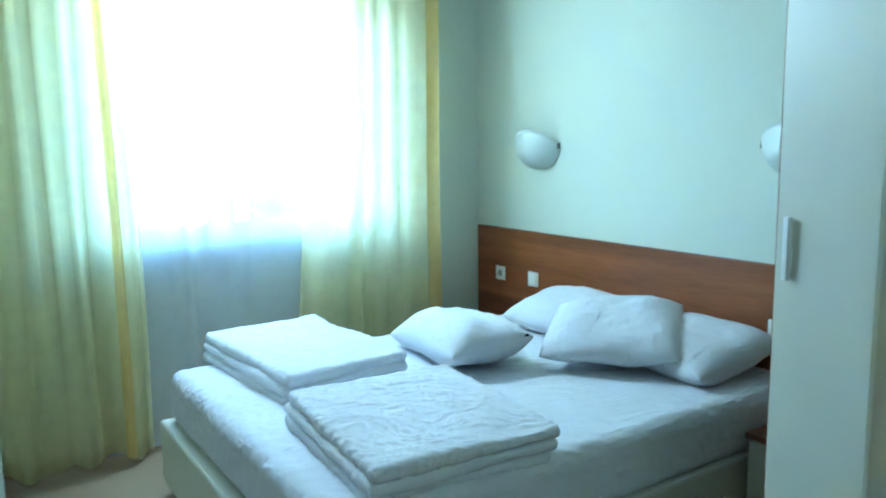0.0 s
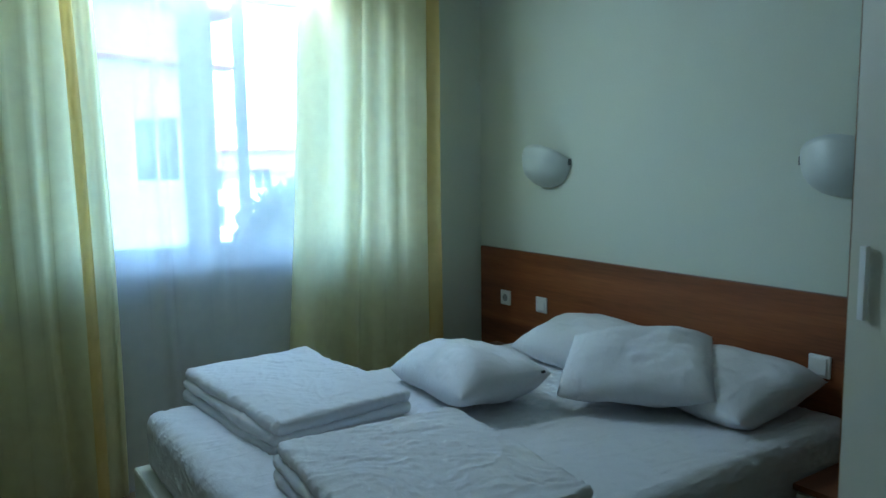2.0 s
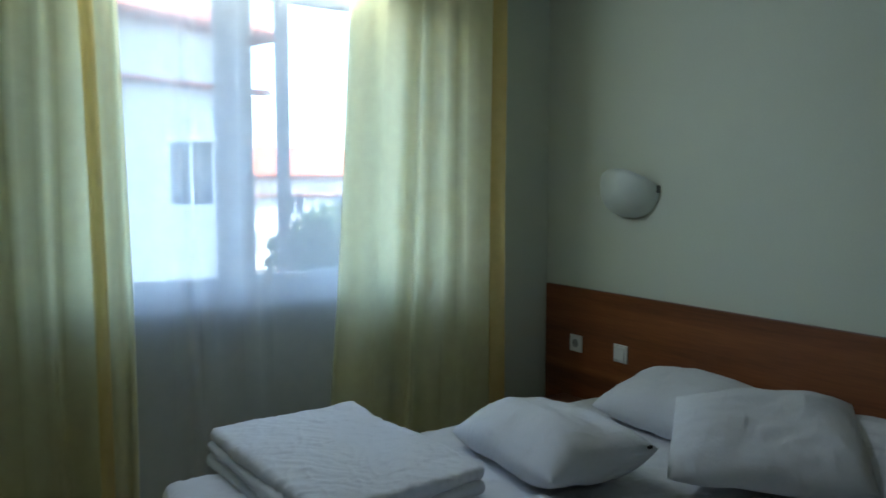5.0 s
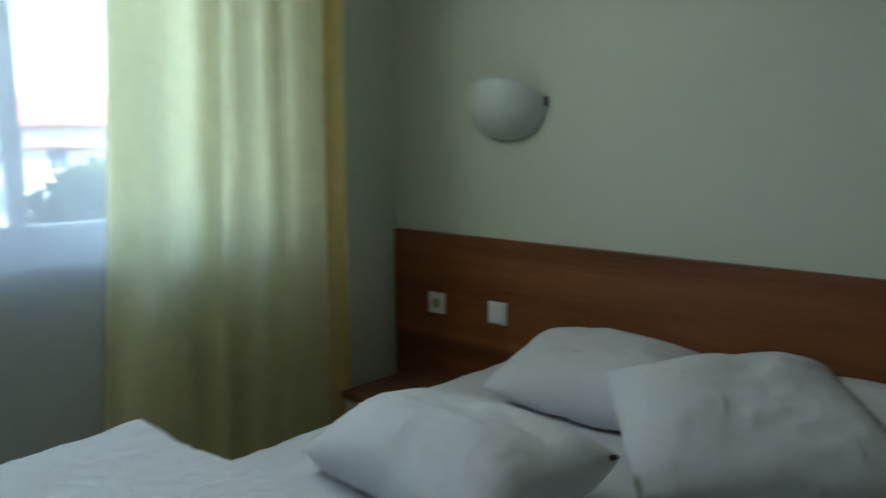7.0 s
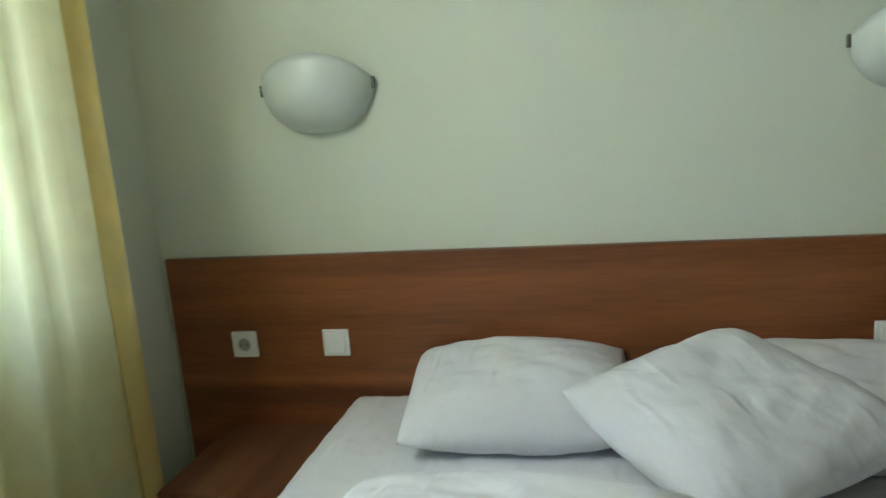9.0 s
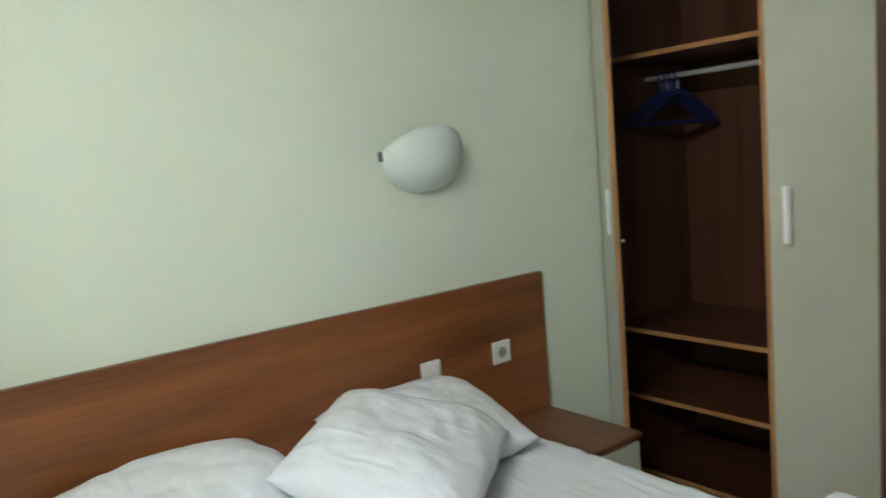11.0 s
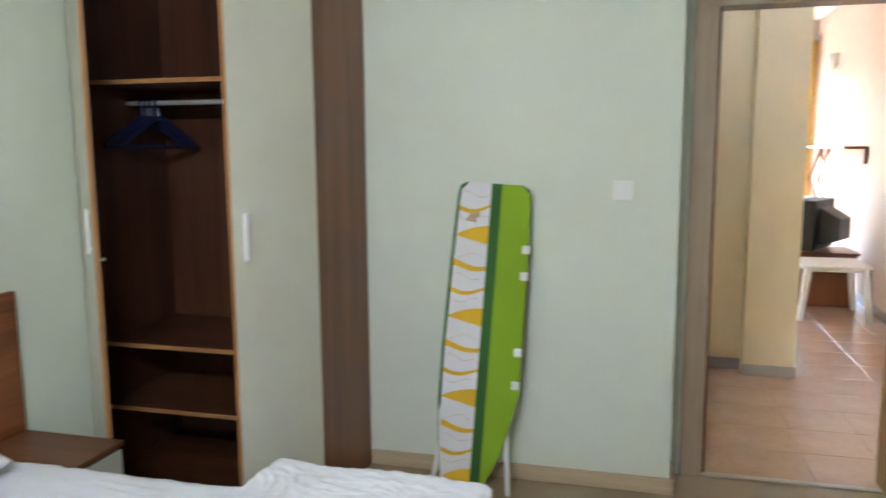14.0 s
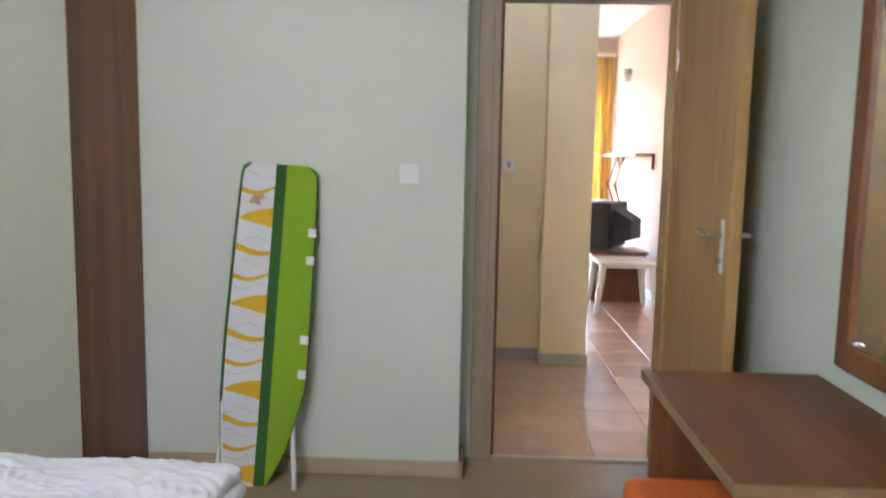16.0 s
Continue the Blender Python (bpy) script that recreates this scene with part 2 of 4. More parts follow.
structure("floor", box(XW - 0.2, 0.2, YD - 0.06, 0.3, -0.12, 0.0), LINO, "tan brown smooth floor covering")
structure("ceiling", box(XW - 0.2, 0.2, -3.88, 0.3, H, H + 0.15), CEILING, "plain white plaster ceiling")
structure("wall_east", box(0.0, 0.2, -3.88, 0.3, 0, H), WALL, "pale green wall behind the headboard")
bm = box(XW - 0.2, WX0, YW, 0.3, 0, H)
box(WX1, 0.0, YW, 0.3, 0, H, bm=bm)
box(WX0, WX1, YW, 0.3, 0, WZ0, bm=bm)
box(WX0, WX1, YW, 0.3, WZ1, H, bm=bm)
structure("wall_north", bm, WALL, "pale green wall with the window opening")
structure("wall_west", box(XW - 0.2, XW, -3.88, YW, 0, H), WALL, "pale green wall behind the desk")
structure("wall_south", box(-2.402, 0.0, -3.88, YS, 0, H, 0.004), WALL, "pale green wall behind the ironing board")
bm = box(-2.54, -2.402, -3.88, YD, 0, H)
box(XW, -3.29, -3.88, YD, 0, H, bm=bm)
box(-3.29, -2.54, -3.88, YD, 2.07, H, bm=bm)
structure("wall_door", bm, WALL, "pale green wall round the bedroom doorway")
bm = box(XW, -2.664, -0.69, YW, 0, H)
es = [e for e in bm.edges if all(abs(v.co.x + 2.664) < 1e-4 and abs(v.co.y + 0.69) < 1e-4 for v in e.verts)]
bmesh.ops.bevel(bm, geom=es, offset=0.035, segments=1, affect="EDGES")
structure("wall_pier", bm, WALL, "pale green wall pier beside the window curtain")

# skirting of the bedroom
structure("baseboard", box(-2.415, -1.053, YS, YS + 0.018, 0, 0.07, 0.004), SKIRT, "pale wood skirting board")
structure("baseboard", box(-2.42, -2.402, YD + 0.017, YS + 0.018, 0, 0.07, 0.004), SKIRT, "pale wood skirting board at the wall corner")
structure("baseboard", box(XW, XW + 0.018, YD + 0.017, -0.69, 0, 0.07, 0.004), SKIRT, "pale wood skirting board below the mirror")
structure("baseboard", box(-0.018, 0, -2.97, -2.62, 0, 0.07, 0.004), SKIRT, "pale wood skirting board")
structure("baseboard", box(-2.66, -0.02, YW - 0.018, YW, 0, 0.07, 0.004), SKIRT, "pale wood skirting board below the window")


# ---------------------------------------------------------------- window
def build_window():
    w = tagged(new("window_1"), "white plastic window with a sliding sash", "window", kind="structure")
    y0, y1 = 0.09, 0.15
    bm = box(WX0, WX0 + 0.07, y0, y1, WZ0, WZ1)
    box(WX1 - 0.07, WX1, y0, y1, WZ0, WZ1, bm=bm)
    box(WX0 + 0.07, WX1 - 0.07, y0, y1, WZ0, WZ0 + 0.055, bm=bm)
    box(WX0 + 0.07, WX1 - 0.07, y0, y1, WZ1 - 0.06, WZ1, bm=bm)
    box(-1.62, -1.54, y0, y1, WZ0 + 0.055, WZ1 - 0.06, bm=bm)
    part("window_frame", bm, PVC, w)
    for x0, x1, yy in ((WX0 + 0.07, -1.60, 0.075), (-1.56, WX1 - 0.07, 0.105)):
        b = 0.06
        bm = box(x0, x0 + b, yy, yy + 0.04, WZ0 + 0.055, WZ1 - 0.06, 0.006)
        box(x1 - b, x1, yy, yy + 0.04, WZ0 + 0.055, WZ1 - 0.06, 0.006, bm)
        box(x0 + b, x1 - b, yy, yy + 0.04, WZ0 + 0.055, WZ0 + 0.12, 0.006, bm)
        box(x0 + b, x1 - b, yy, yy + 0.04, WZ1 - 0.12, WZ1 - 0.06, 0.006, bm)
        sash = part("sash", bm, PVC, w)
        g = part("pane", box(x0 + b, x1 - b, yy + 0.017, yy + 0.023, WZ0 + 0.12, WZ1 - 0.12), GLASS, sash)
        g.visible_shadow = False
    part("stile", box(-1.405, -1.355, 0.07, 0.10, WZ0 + 0.12, WZ1 - 0.12, 0.004), PVC, w)
    part("window_sill", box(WX0 - 0.03, WX1 + 0.03, -0.012, 0.088, WZ0 - 0.005, WZ0 + 0.022, 0.006), PVC, w)
    return w


build_window()


# ---------------------------------------------------------------- curtains
def drape(name, parent, mat, x0a, x1a, x0b, x1b, y, z0, z1, folds, depth, seed, nx=220, sag=0.02):
    """A hanging cloth whose folds run from the rail to an uneven hem; a: bottom edge, b: top edge."""
    rnd = random.Random(seed)
    ph = [rnd.uniform(0, 6.28) for _ in range(4)]
    wob = [rnd.uniform(0.7, 1.4) for _ in range(8)]

    def f(u, v):
        k = u * folds
        warp = k + 0.22 * math.sin(1.7 * k + ph[0]) + 0.12 * math.sin(3.1 * k + ph[1])
        amp = depth * (0.55 + 0.45 * math.sin(0.9 * k + ph[2])) * (0.75 + 0.35 * (1 - v))
        s = math.sin(6.283 * warp)
        s = math.copysign(abs(s) ** 0.8, s)
        e = 1 - v
        xa, xb = x0a + (x1a - x0a) * u, x0b + (x1b - x0b) * u
        x = xa * e + xb * v + 0.012 * math.sin(6.283 * warp * 0.5 + ph[3]) + 0.008 * math.sin(5 * v + 9 * u + ph[1])
        yy = y + amp * s + 0.012 * math.sin(4 * v + 7 * u + ph[2]) * e
        z = z0 + (z1 - z0) * v + sag * e ** 8 * math.sin(6.283 * warp * 0.5 + ph[0])
        return (x, yy, z)

    ob = part(name, sheet_grid(nx, 26, f), mat, parent, smooth=True)
    so = ob.modifiers.new("thickness", "SOLIDIFY")
    so.thickness = 0.0015
    return ob


c = empty("curtain", "cream yellow floor-length curtain hanging in deep folds", "curtain", "curtains at the window")
drape("cloth", c, CURTAIN, -2.63, -2.03, -2.63, -2.045, -0.125, 0.035, 2.55, 5.5, 0.052, 3)
# added strip in front of the left cloth, imitating one deep, shaded fold
def side_fold(u, v):
    a = 3.3 * u - 0.1
    return (-2.15 + 0.022 * math.cos(a) + 0.02 * (1 - v) + 0.006 * math.sin(4 * v), -0.165 - 0.028 * math.sin(a) + 0.006 * math.sin(6 * v + 1), 0.045 + 2.5 * v)


part("side_strip", sheet_grid(16, 24, side_fold), CURTAIN_FOLD, c, smooth=True)
c = empty("curtain", "cream yellow floor-length curtain with an ochre side hem", "curtain", "curtains at the window")
drape("cloth", c, CURTAIN, -1.28, -0.47, -1.11, -0.47, -0.125, 0.035, 2.55, 4.6, 0.042, 8)
def hem(u, v):
    k = min(1.0, u / 0.55)
    r = max(0.0, (u - 0.55) / 0.45)
    return (-0.467 + 0.082 * k + 0.02 * math.sin(3.14 * r) + 0.004 * math.sin(9 * v), -0.135 - 0.012 * math.sin(3.14 * k) + 0.147 * r + 0.005 * math.sin(5 * v + 3 * u), 0.035 + 2.515 * v)


part("side_strip", sheet_grid(22, 24, hem), CURTAIN_EDGE, c, smooth=True)
c = empty("sheer_curtain", "white see-through voile curtain over the window", "curtain")
drape("voile", c, SHEER, -2.60, -0.45, -2.60, -0.45, -0.058, 0.03, 2.56, 13, 0.012, 12, nx=420, sag=0.004)
r = empty("curtain_rail", "white ceiling-mounted double curtain rail", "curtain rail")
part("rail", box(-2.66, -0.30, -0.16, -0.01, 2.575, H, 0.004), WHITE, r)


# ---------------------------------------------------------------- headboard, sockets, lamps
h = empty("headboard", "long walnut veneer headboard panel on the wall", "headboard", at=(0, -1.30, 0))
part("panel", turned(box(-0.022, -0.001, -2.594, -0.002, 0.30, 0.963, 0.0015), Matrix.Translation((0, 1.30, 0))), WALNUT, h)
part("top_edge_band", turned(box(-0.0215, -0.001, -2.594, -0.002, 0.9632, 0.9645), Matrix.Translation((0, 1.30, 0))), WALNUT_X, h)
part("side_edge_band", turned(box(-0.0215, -0.001, -2.5955, -2.5942, 0.30, 0.963), Matrix.Translation((0, 1.30, 0))), WALNUT_Z, h)


def plate(kind, y, z):
    """A white wall plate; kind: socket or switch."""
    o = empty("wall_socket" if kind == "socket" else "light_switch", "white plastic %s set in the headboard" % ("power socket" if kind == "socket" else "rocker light switch"),
              "socket" if kind == "socket" else "switch", "plates in the headboard", (-0.022, y, z))
    part("plate", box(-0.011, 0, -0.041, 0.041, -0.041, 0.041, 0.004), WHITE, o)
    if kind == "socket":
        bm = bmesh.new()
        bmesh.ops.create_cone(bm, cap_ends=True, segments=24, radius1=0.021, radius2=0.019, depth=0.003, matrix=Matrix.Translation((-0.0115, 0, 0)) @ Matrix.Rotation(radians(-90), 4, "Y"))
        part("well", bm, material("grey socket well", (0.35, 0.35, 0.35), 0.5), o)
        for s in (-0.0095, 0.0095):
            part("pin_hole", rod((-0.0145, s, 0), (-0.010, s, 0), 0.0026), BLACK, o)
    else:
        part("rocker", turned(box(-0.0165, -0.009, -0.030, 0.030, -0.031, 0.031, 0.003), Matrix.Rotation(radians(3), 4, "Y")), WHITE, o)


plate("socket", -0.237, 0.694)
plate("switch", -0.533, 0.697)
plate("switch", -2.030, 0.703)
plate("socket", -2.355, 0.703)


def wall_lamp(y):
    o = empty("wall_lamp", "white opal glass half-bowl wall lamp with chrome clips", "wall lamp", "wall lamps over the bed", (0, y, 1.438))
    def f(u, v):
        a, b = math.pi * u, radians(90) * v
        r = 0.165 * math.cos(b) ** 0.75 if v < 1 else 0
        return (-0.85 * r * math.sin(a) * (0.72 + 0.28 * min(1, 2.2 * v)), r * math.cos(a), 0.012 * (1 - v) - 0.125 * math.sin(b) + 0.082 * math.sin(a) ** 1.3 * (1 - v) ** 1.2)
    sh = part("shade", sheet_grid(32, 14, f), GLASS_WHITE, o, smooth=True)
    sh.modifiers.new("thickness", "SOLIDIFY").thickness = 0.004
    part("back_plate", box(-0.012, 0, -0.07, 0.07, -0.06, 0.05, 0.004), WHITE, o)
    for s in (-1, 1):
        part("clip", turned(box(-0.019, -0.001, -0.004, 0.004, -0.016, 0.016, 0.0018), Matrix.Translation((0, s * 0.165, 0.004))), DARK_CHROME, o)
    part("bulb", rod((-0.05, 0, -0.03), (-0.05, 0, 0.04), 0.018, r2=0.022), WHITE, o)


wall_lamp(-0.553)
wall_lamp(-2.08)


# ---------------------------------------------------------------- bed
def creases(p, seed):
    """Sharp-ridged folds of loose cloth, from 0 to about 1, running along one slanting direction."""
    w = noise.noise(p * 5 + Vector((seed, 0, 0))) * 0.10
    along, across = 0.85 * p.x - 0.53 * p.y, 0.53 * p.x + 0.85 * p.y + w
    a = 1 - abs(noise.noise(Vector((along * 7 + seed, across * 34, p.z * 12))))
    b = 1 - abs(noise.noise(Vector((along * 13, across * 52 + seed, p.z * 12))))
    c = 1 - abs(noise.noise(Vector((along * 24 + seed, across * 9, p.z * 9))))
    m = max(0.0, min(1.0, 0.5 + 0.9 * noise.noise(p * 4.5 + Vector((0, 0, seed)))))
    return (a ** 4) * m + 0.6 * (b ** 4) * (1 - m) + 0.35 * c ** 6


def rough_box(x0, x1, y0, y1, z0, z1, round_r, wave, seed, cuts=30, crease=0.0):
    """A soft block: a rounded box, subdivided, with a gently uneven surface."""
    bm = bmesh.new()
    cx, cy, cz = (x0 + x1) / 2, (y0 + y1) / 2, (z0 + z1) / 2
    hx, hy, hz = abs(x1 - x0) / 2, abs(y1 - y0) / 2, abs(z1 - z0) / 2
    bmesh.ops.create_cube(bm, size=2)
    bmesh.ops.subdivide_edges(bm, edges=list(bm.edges), cuts=cuts, use_grid_fill=True)
    for v in bm.verts:
        p = Vector((v.co.x * hx, v.co.y * hy, v.co.z * hz))
        q = Vector([max(-d + round_r, min(d - round_r, c)) for c, d in zip(p, (hx, hy, hz))])
        d = p - q
        if d.length > 1e-6:
            d = d.normalized() * round_r
        elif crease:
            d = Vector((0, 0, 0))
        n = noise.noise(Vector((p.x * 3 + seed, p.y * 3, p.z * 3))) * wave + noise.noise(Vector((p.x * 9, p.y * 9 + seed, p.z * 9))) * wave * 0.4
        n += crease * creases(Vector((cx, cy, cz)) + p, seed) if crease else 0
        w = q + d
        v.co = Vector((cx, cy, cz)) + w + (d.normalized() if d.length > 1e-6 else Vector((0, 0, 0))) * n
    return bm


bed = empty("bed", "double bed base with white mattress and fitted sheet, unmade", "bed", at=(0, 0, 0))
part("base", box(-2.085, -0.04, -2.18, -0.545, 0.06, 0.33, 0.012), CREAM, bed)
part("mattress", rough_box(-2.04, -0.03, -2.165, -0.575, 0.325, 0.545, 0.05, 0.005, 3, 150, 0.006), SHEET, bed, smooth=True)
for x in (-1.95, -0.2):
    for y in (-2.08, -0.65):
        part("leg", rod((x, y, 0), (x, y, 0.06), 0.025), BLACK, bed)


def pillow(x, y, z, sx, sy, h, rx, ry, rz, seed):
    """A plump pillow with pinched corners and creases."""
    bm = bmesh.new()
    n = 64
    def f(u, v, s):
        a, b = 2 * u - 1, 2 * v - 1
        plump = max(0, (1 - abs(a) ** 2.5)) ** 0.58 * max(0, (1 - abs(b) ** 3.0)) ** 0.55
        pin = 1 - 0.07 * (1 - abs(a) ** 2) * abs(b) ** 4
        pin2 = 1 - 0.07 * (1 - abs(b) ** 2) * abs(a) ** 4
        w = noise.noise(Vector((a * 1.6 + seed, b * 1.6, s))) * 0.10 + noise.noise(Vector((a * 5 + seed, b * 4, s * 2))) * 0.045 + 0.016 * creases(Vector((a * sx / 2, b * sy / 2, s)), seed)
        corner = 1 - 0.07 * (abs(a) * abs(b)) ** 2.2
        return Vector((a * sx / 2 * pin2 * corner, b * sy / 2 * pin * corner, s * plump * h / 2 * (1 + w * 2) + 0.03 * noise.noise(Vector((a + seed, b, 5)))))
    g = {}
    for s in (1, -1):
        for i in range(n + 1):
            for j in range(n + 1):
                edge = i in (0, n) or j in (0, n)
                if s == -1 and edge:
                    g[s, i, j] = g[1, i, j]
                else:
                    g[s, i, j] = bm.verts.new(f(i / n, j / n, s))
        for i in range(n):
            for j in range(n):
                bm.faces.new((g[s, i, j], g[s, i + 1, j], g[s, i + 1, j + 1], g[s, i, j + 1]))
    ob = part("pillow", bm, SHEET, None, smooth=True)
    ob.matrix_basis = pose(x, y, z, rx, ry, rz)
    return tagged(ob, "crumpled white pillow lying on the bed", "pillow", "pillows on the bed")


pillow(-0.26, -1.10, 0.640, 0.46, 0.60, 0.19, 0, -9, 4, 1)
pillow(-0.27, -1.81, 0.630, 0.49, 0.55, 0.185, 0, -9, -6, 7)
pillow(-0.48, -1.58, 0.683, 0.52, 0.58, 0.165, -3, -14, 38, 13)
tagged_pillow = pillow(-0.96, -1.13, 0.643, 0.41, 0.68, 0.205, -4, -6, -7, 21)
part("care_tag", turned(box(-0.002, 0.012, -0.012, -0.001, 0.0, 0.008, 0.001), Matrix.Translation((0.145, -0.318, 0.012))), BLACK, tagged_pillow, "small black care tag")


def folded_duvet(x0, x1, y0, y1, z, h, rz, seed, crease):
    o = empty("folded_duvet", "white duvet folded into a thick square on the bed", "duvet", "folded duvets on the bed", ((x0 + x1) / 2, (y0 + y1) / 2, z))
    o.rotation_euler = (radians(1.2), 0, radians(rz))
    hx, hy = abs(x1 - x0) / 2, abs(y1 - y0) / 2
    for i, (a, b, s, r) in enumerate(((0, 0.38, 0.975, 0.17), (0.35, 0.68, 1.0, 0.155), (0.65, 1.0, 0.99, 0.16))):
        k = 0.012 * (i - 1)
        part("fold", rough_box(-hx * s + k, hx * s + k, -hy * s, hy * s, a * h, b * h, r * h, 0.012, seed + i * 5, 110 if i == 2 else 70, crease * (1 if i == 2 else 0.5)), SHEET, o, smooth=True)
    return o


folded_duvet(-1.85, -1.31, -1.265, -0.485, 0.537, 0.122, 5, 5, 0.006)
folded_duvet(-1.90, -1.29, -2.145, -1.45, 0.534, 0.112, -4, 31, 0.008)


# ---------------------------------------------------------------- nightstands
def nightstand(y0, y1):
    o = empty("nightstand", "low nightstand with walnut top and cream body", "nightstand", "nightstands beside the bed")
    part("top", box(-0.45, -0.024, y0, y1, 0.41, 0.43, 0.002), WALNUT_X, o)
    part("body", box(-0.43, -0.03, y0 + 0.01, y1 - 0.01, 0.03, 0.409), CREAM, o)
    d = part("drawer", box(-0.448, -0.431, y0 + 0.014, y1 - 0.014, 0.06, 0.40, 0.002), CREAM, o)
    part("handle", box(-0.465, -0.449, (y0 + y1) / 2 - 0.05, (y0 + y1) / 2 + 0.05, 0.30, 0.312, 0.003), ALU, d)


nightstand(-0.54, -0.155)
nightstand(-2.60, -2.19)


# ---------------------------------------------------------------- wardrobe
def build_wardrobe():
    x0, x1, y0, y1, top = -1.05, -0.02, -3.555, -2.992, 2.26
    o = empty("wardrobe", "tall walnut wardrobe with cream doors standing open", "wardrobe")
    t = 0.018
    part("side_panel", box(x0, x0 + t, y0, y1, 0, top, 0.001), WALNUT_Z, o)
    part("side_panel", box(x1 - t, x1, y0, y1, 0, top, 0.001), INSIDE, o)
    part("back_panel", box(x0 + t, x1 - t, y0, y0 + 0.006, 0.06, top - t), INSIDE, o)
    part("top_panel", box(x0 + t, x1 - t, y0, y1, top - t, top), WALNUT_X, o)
    # added thin sheet that carries the painted inner shade over the side panel
    part("side_shade_sheet", box(x0 + t + 0.0002, x0 + t + 0.001, y0 + 0.006, y1 - 0.002, 0.06, top - t), INSIDE, o)
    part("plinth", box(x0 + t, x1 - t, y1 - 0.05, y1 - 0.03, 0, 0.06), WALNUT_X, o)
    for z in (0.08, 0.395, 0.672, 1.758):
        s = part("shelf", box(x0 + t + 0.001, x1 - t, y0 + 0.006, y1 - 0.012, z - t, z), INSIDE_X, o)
        part("edge_band", box(x0 + t, x1 - t, y1 - 0.0119, y1 - 0.010, z - t, z), EDGE, s)
    part("edge_band", box(x0, x0 + t, y1, y1 + 0.0015, 0, top), EDGE, o)
    part("edge_band", box(x1 - t, x1, y1, y1 + 0.0015, 0, top), EDGE, o)
    part("hanging_rod", rod((x0 + t, -3.28, 1.68), (x1 - t, -3.28, 1.68), 0.011, sides=16), ALU, o)
    for side, hx, ang, w in ((1, x0, 72.4, 0.42), (-1, x1, 135, 0.47)):
        d = part("door", box(0.0012, w - 0.0012, -t, -0.001, 0.07, top - 0.004), CREAM, o)
        m = Matrix.Translation((hx, y1 + 0.003, 0)) @ Matrix.Rotation(radians(ang), 4, "Z")
        if side < 0:
            m = Matrix.Translation((hx, y1 + 0.003, 0)) @ Matrix.Rotation(radians(ang), 4, "Z") @ Matrix.Diagonal((1, -1, 1, 1))
        d.data.transform(Matrix.Translation((0, t, 0)))
        # outer face on +y before turning
        pieces = [d]
        for a, b in ((0, 0.0011), (w - 0.0011, w)):
            pieces.append(part("edge_band", box(a, b, 0, t, 0.07, top - 0.004), EDGE, d))
        # inner face takes the shade-darkened walnut too
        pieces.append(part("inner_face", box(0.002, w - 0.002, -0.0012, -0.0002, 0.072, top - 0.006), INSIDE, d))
        pieces.append(part("handle", box(w - 0.062, w - 0.044, t + 0.006, t + 0.018, 1.102, 1.266, 0.002), HANDLE, d))
        for z in (1.12, 1.25):
            pieces.append(part("handle_post", rod((w - 0.054, t, z), (w - 0.054, t + 0.008, z), 0.004), HANDLE, d))
        for z in (0.25, 1.15, 2.02):
            pieces.append(part("hinge", box(0.006, 0.055, -0.016, -0.0013, z, z + 0.045, 0.003), CHROME, d))
        if side < 0:
            pieces.append(part("lock", rod((w - 0.03, -0.02, 1.08), (w - 0.03, 0, 1.08), 0.008), CHROME, d))
        for p in pieces:
            p.data.transform(m)
            if side < 0:
                p.data.flip_normals()
    return o


build_wardrobe()


def hanger(x, rz, tilt):
    o = empty("clothes_hanger", "dark blue plastic clothes hanger on the rod", "hanger", "hangers in the wardrobe", (x, -3.28, 1.693))
    o.rotation_euler = (0, radians(tilt), radians(rz))
    hook = [(0, 0.012 * math.sin(a), 0.004 + 0.012 * math.cos(a) - 0.004) for a in [radians(d) for d in range(-70, 181, 25)]]
    hook = [(0, 0.016 * math.sin(radians(d)), -0.016 + 0.018 * math.cos(radians(d))) for d in range(-100, 150, 25)] + [(0, 0.0, -0.05), (0, 0, -0.075)]
    part("hook", tube(hook, 0.006), NAVY, o)
    part("neck", rod((0, 0, -0.085), (0, 0, -0.035), 0.013, r2=0.009), NAVY, o)
    arm = [(0, -0.185, -0.20), (0, -0.15, -0.165), (0, -0.03, -0.085), (0, 0, -0.075), (0, 0.03, -0.085), (0, 0.15, -0.165), (0, 0.185, -0.20)]
    part("hanger_arm", tube(arm, 0.012), NAVY, o)
    part("bar", tube([(0, -0.185, -0.203), (0, 0.185, -0.203)], 0.009), NAVY, o)


for i, (x, rz, tl) in enumerate(((-0.115, -22, 0), (-0.14, -18, 2), (-0.165, -26, -2), (-0.19, -16, 1))):
    hanger(x, rz, tl)


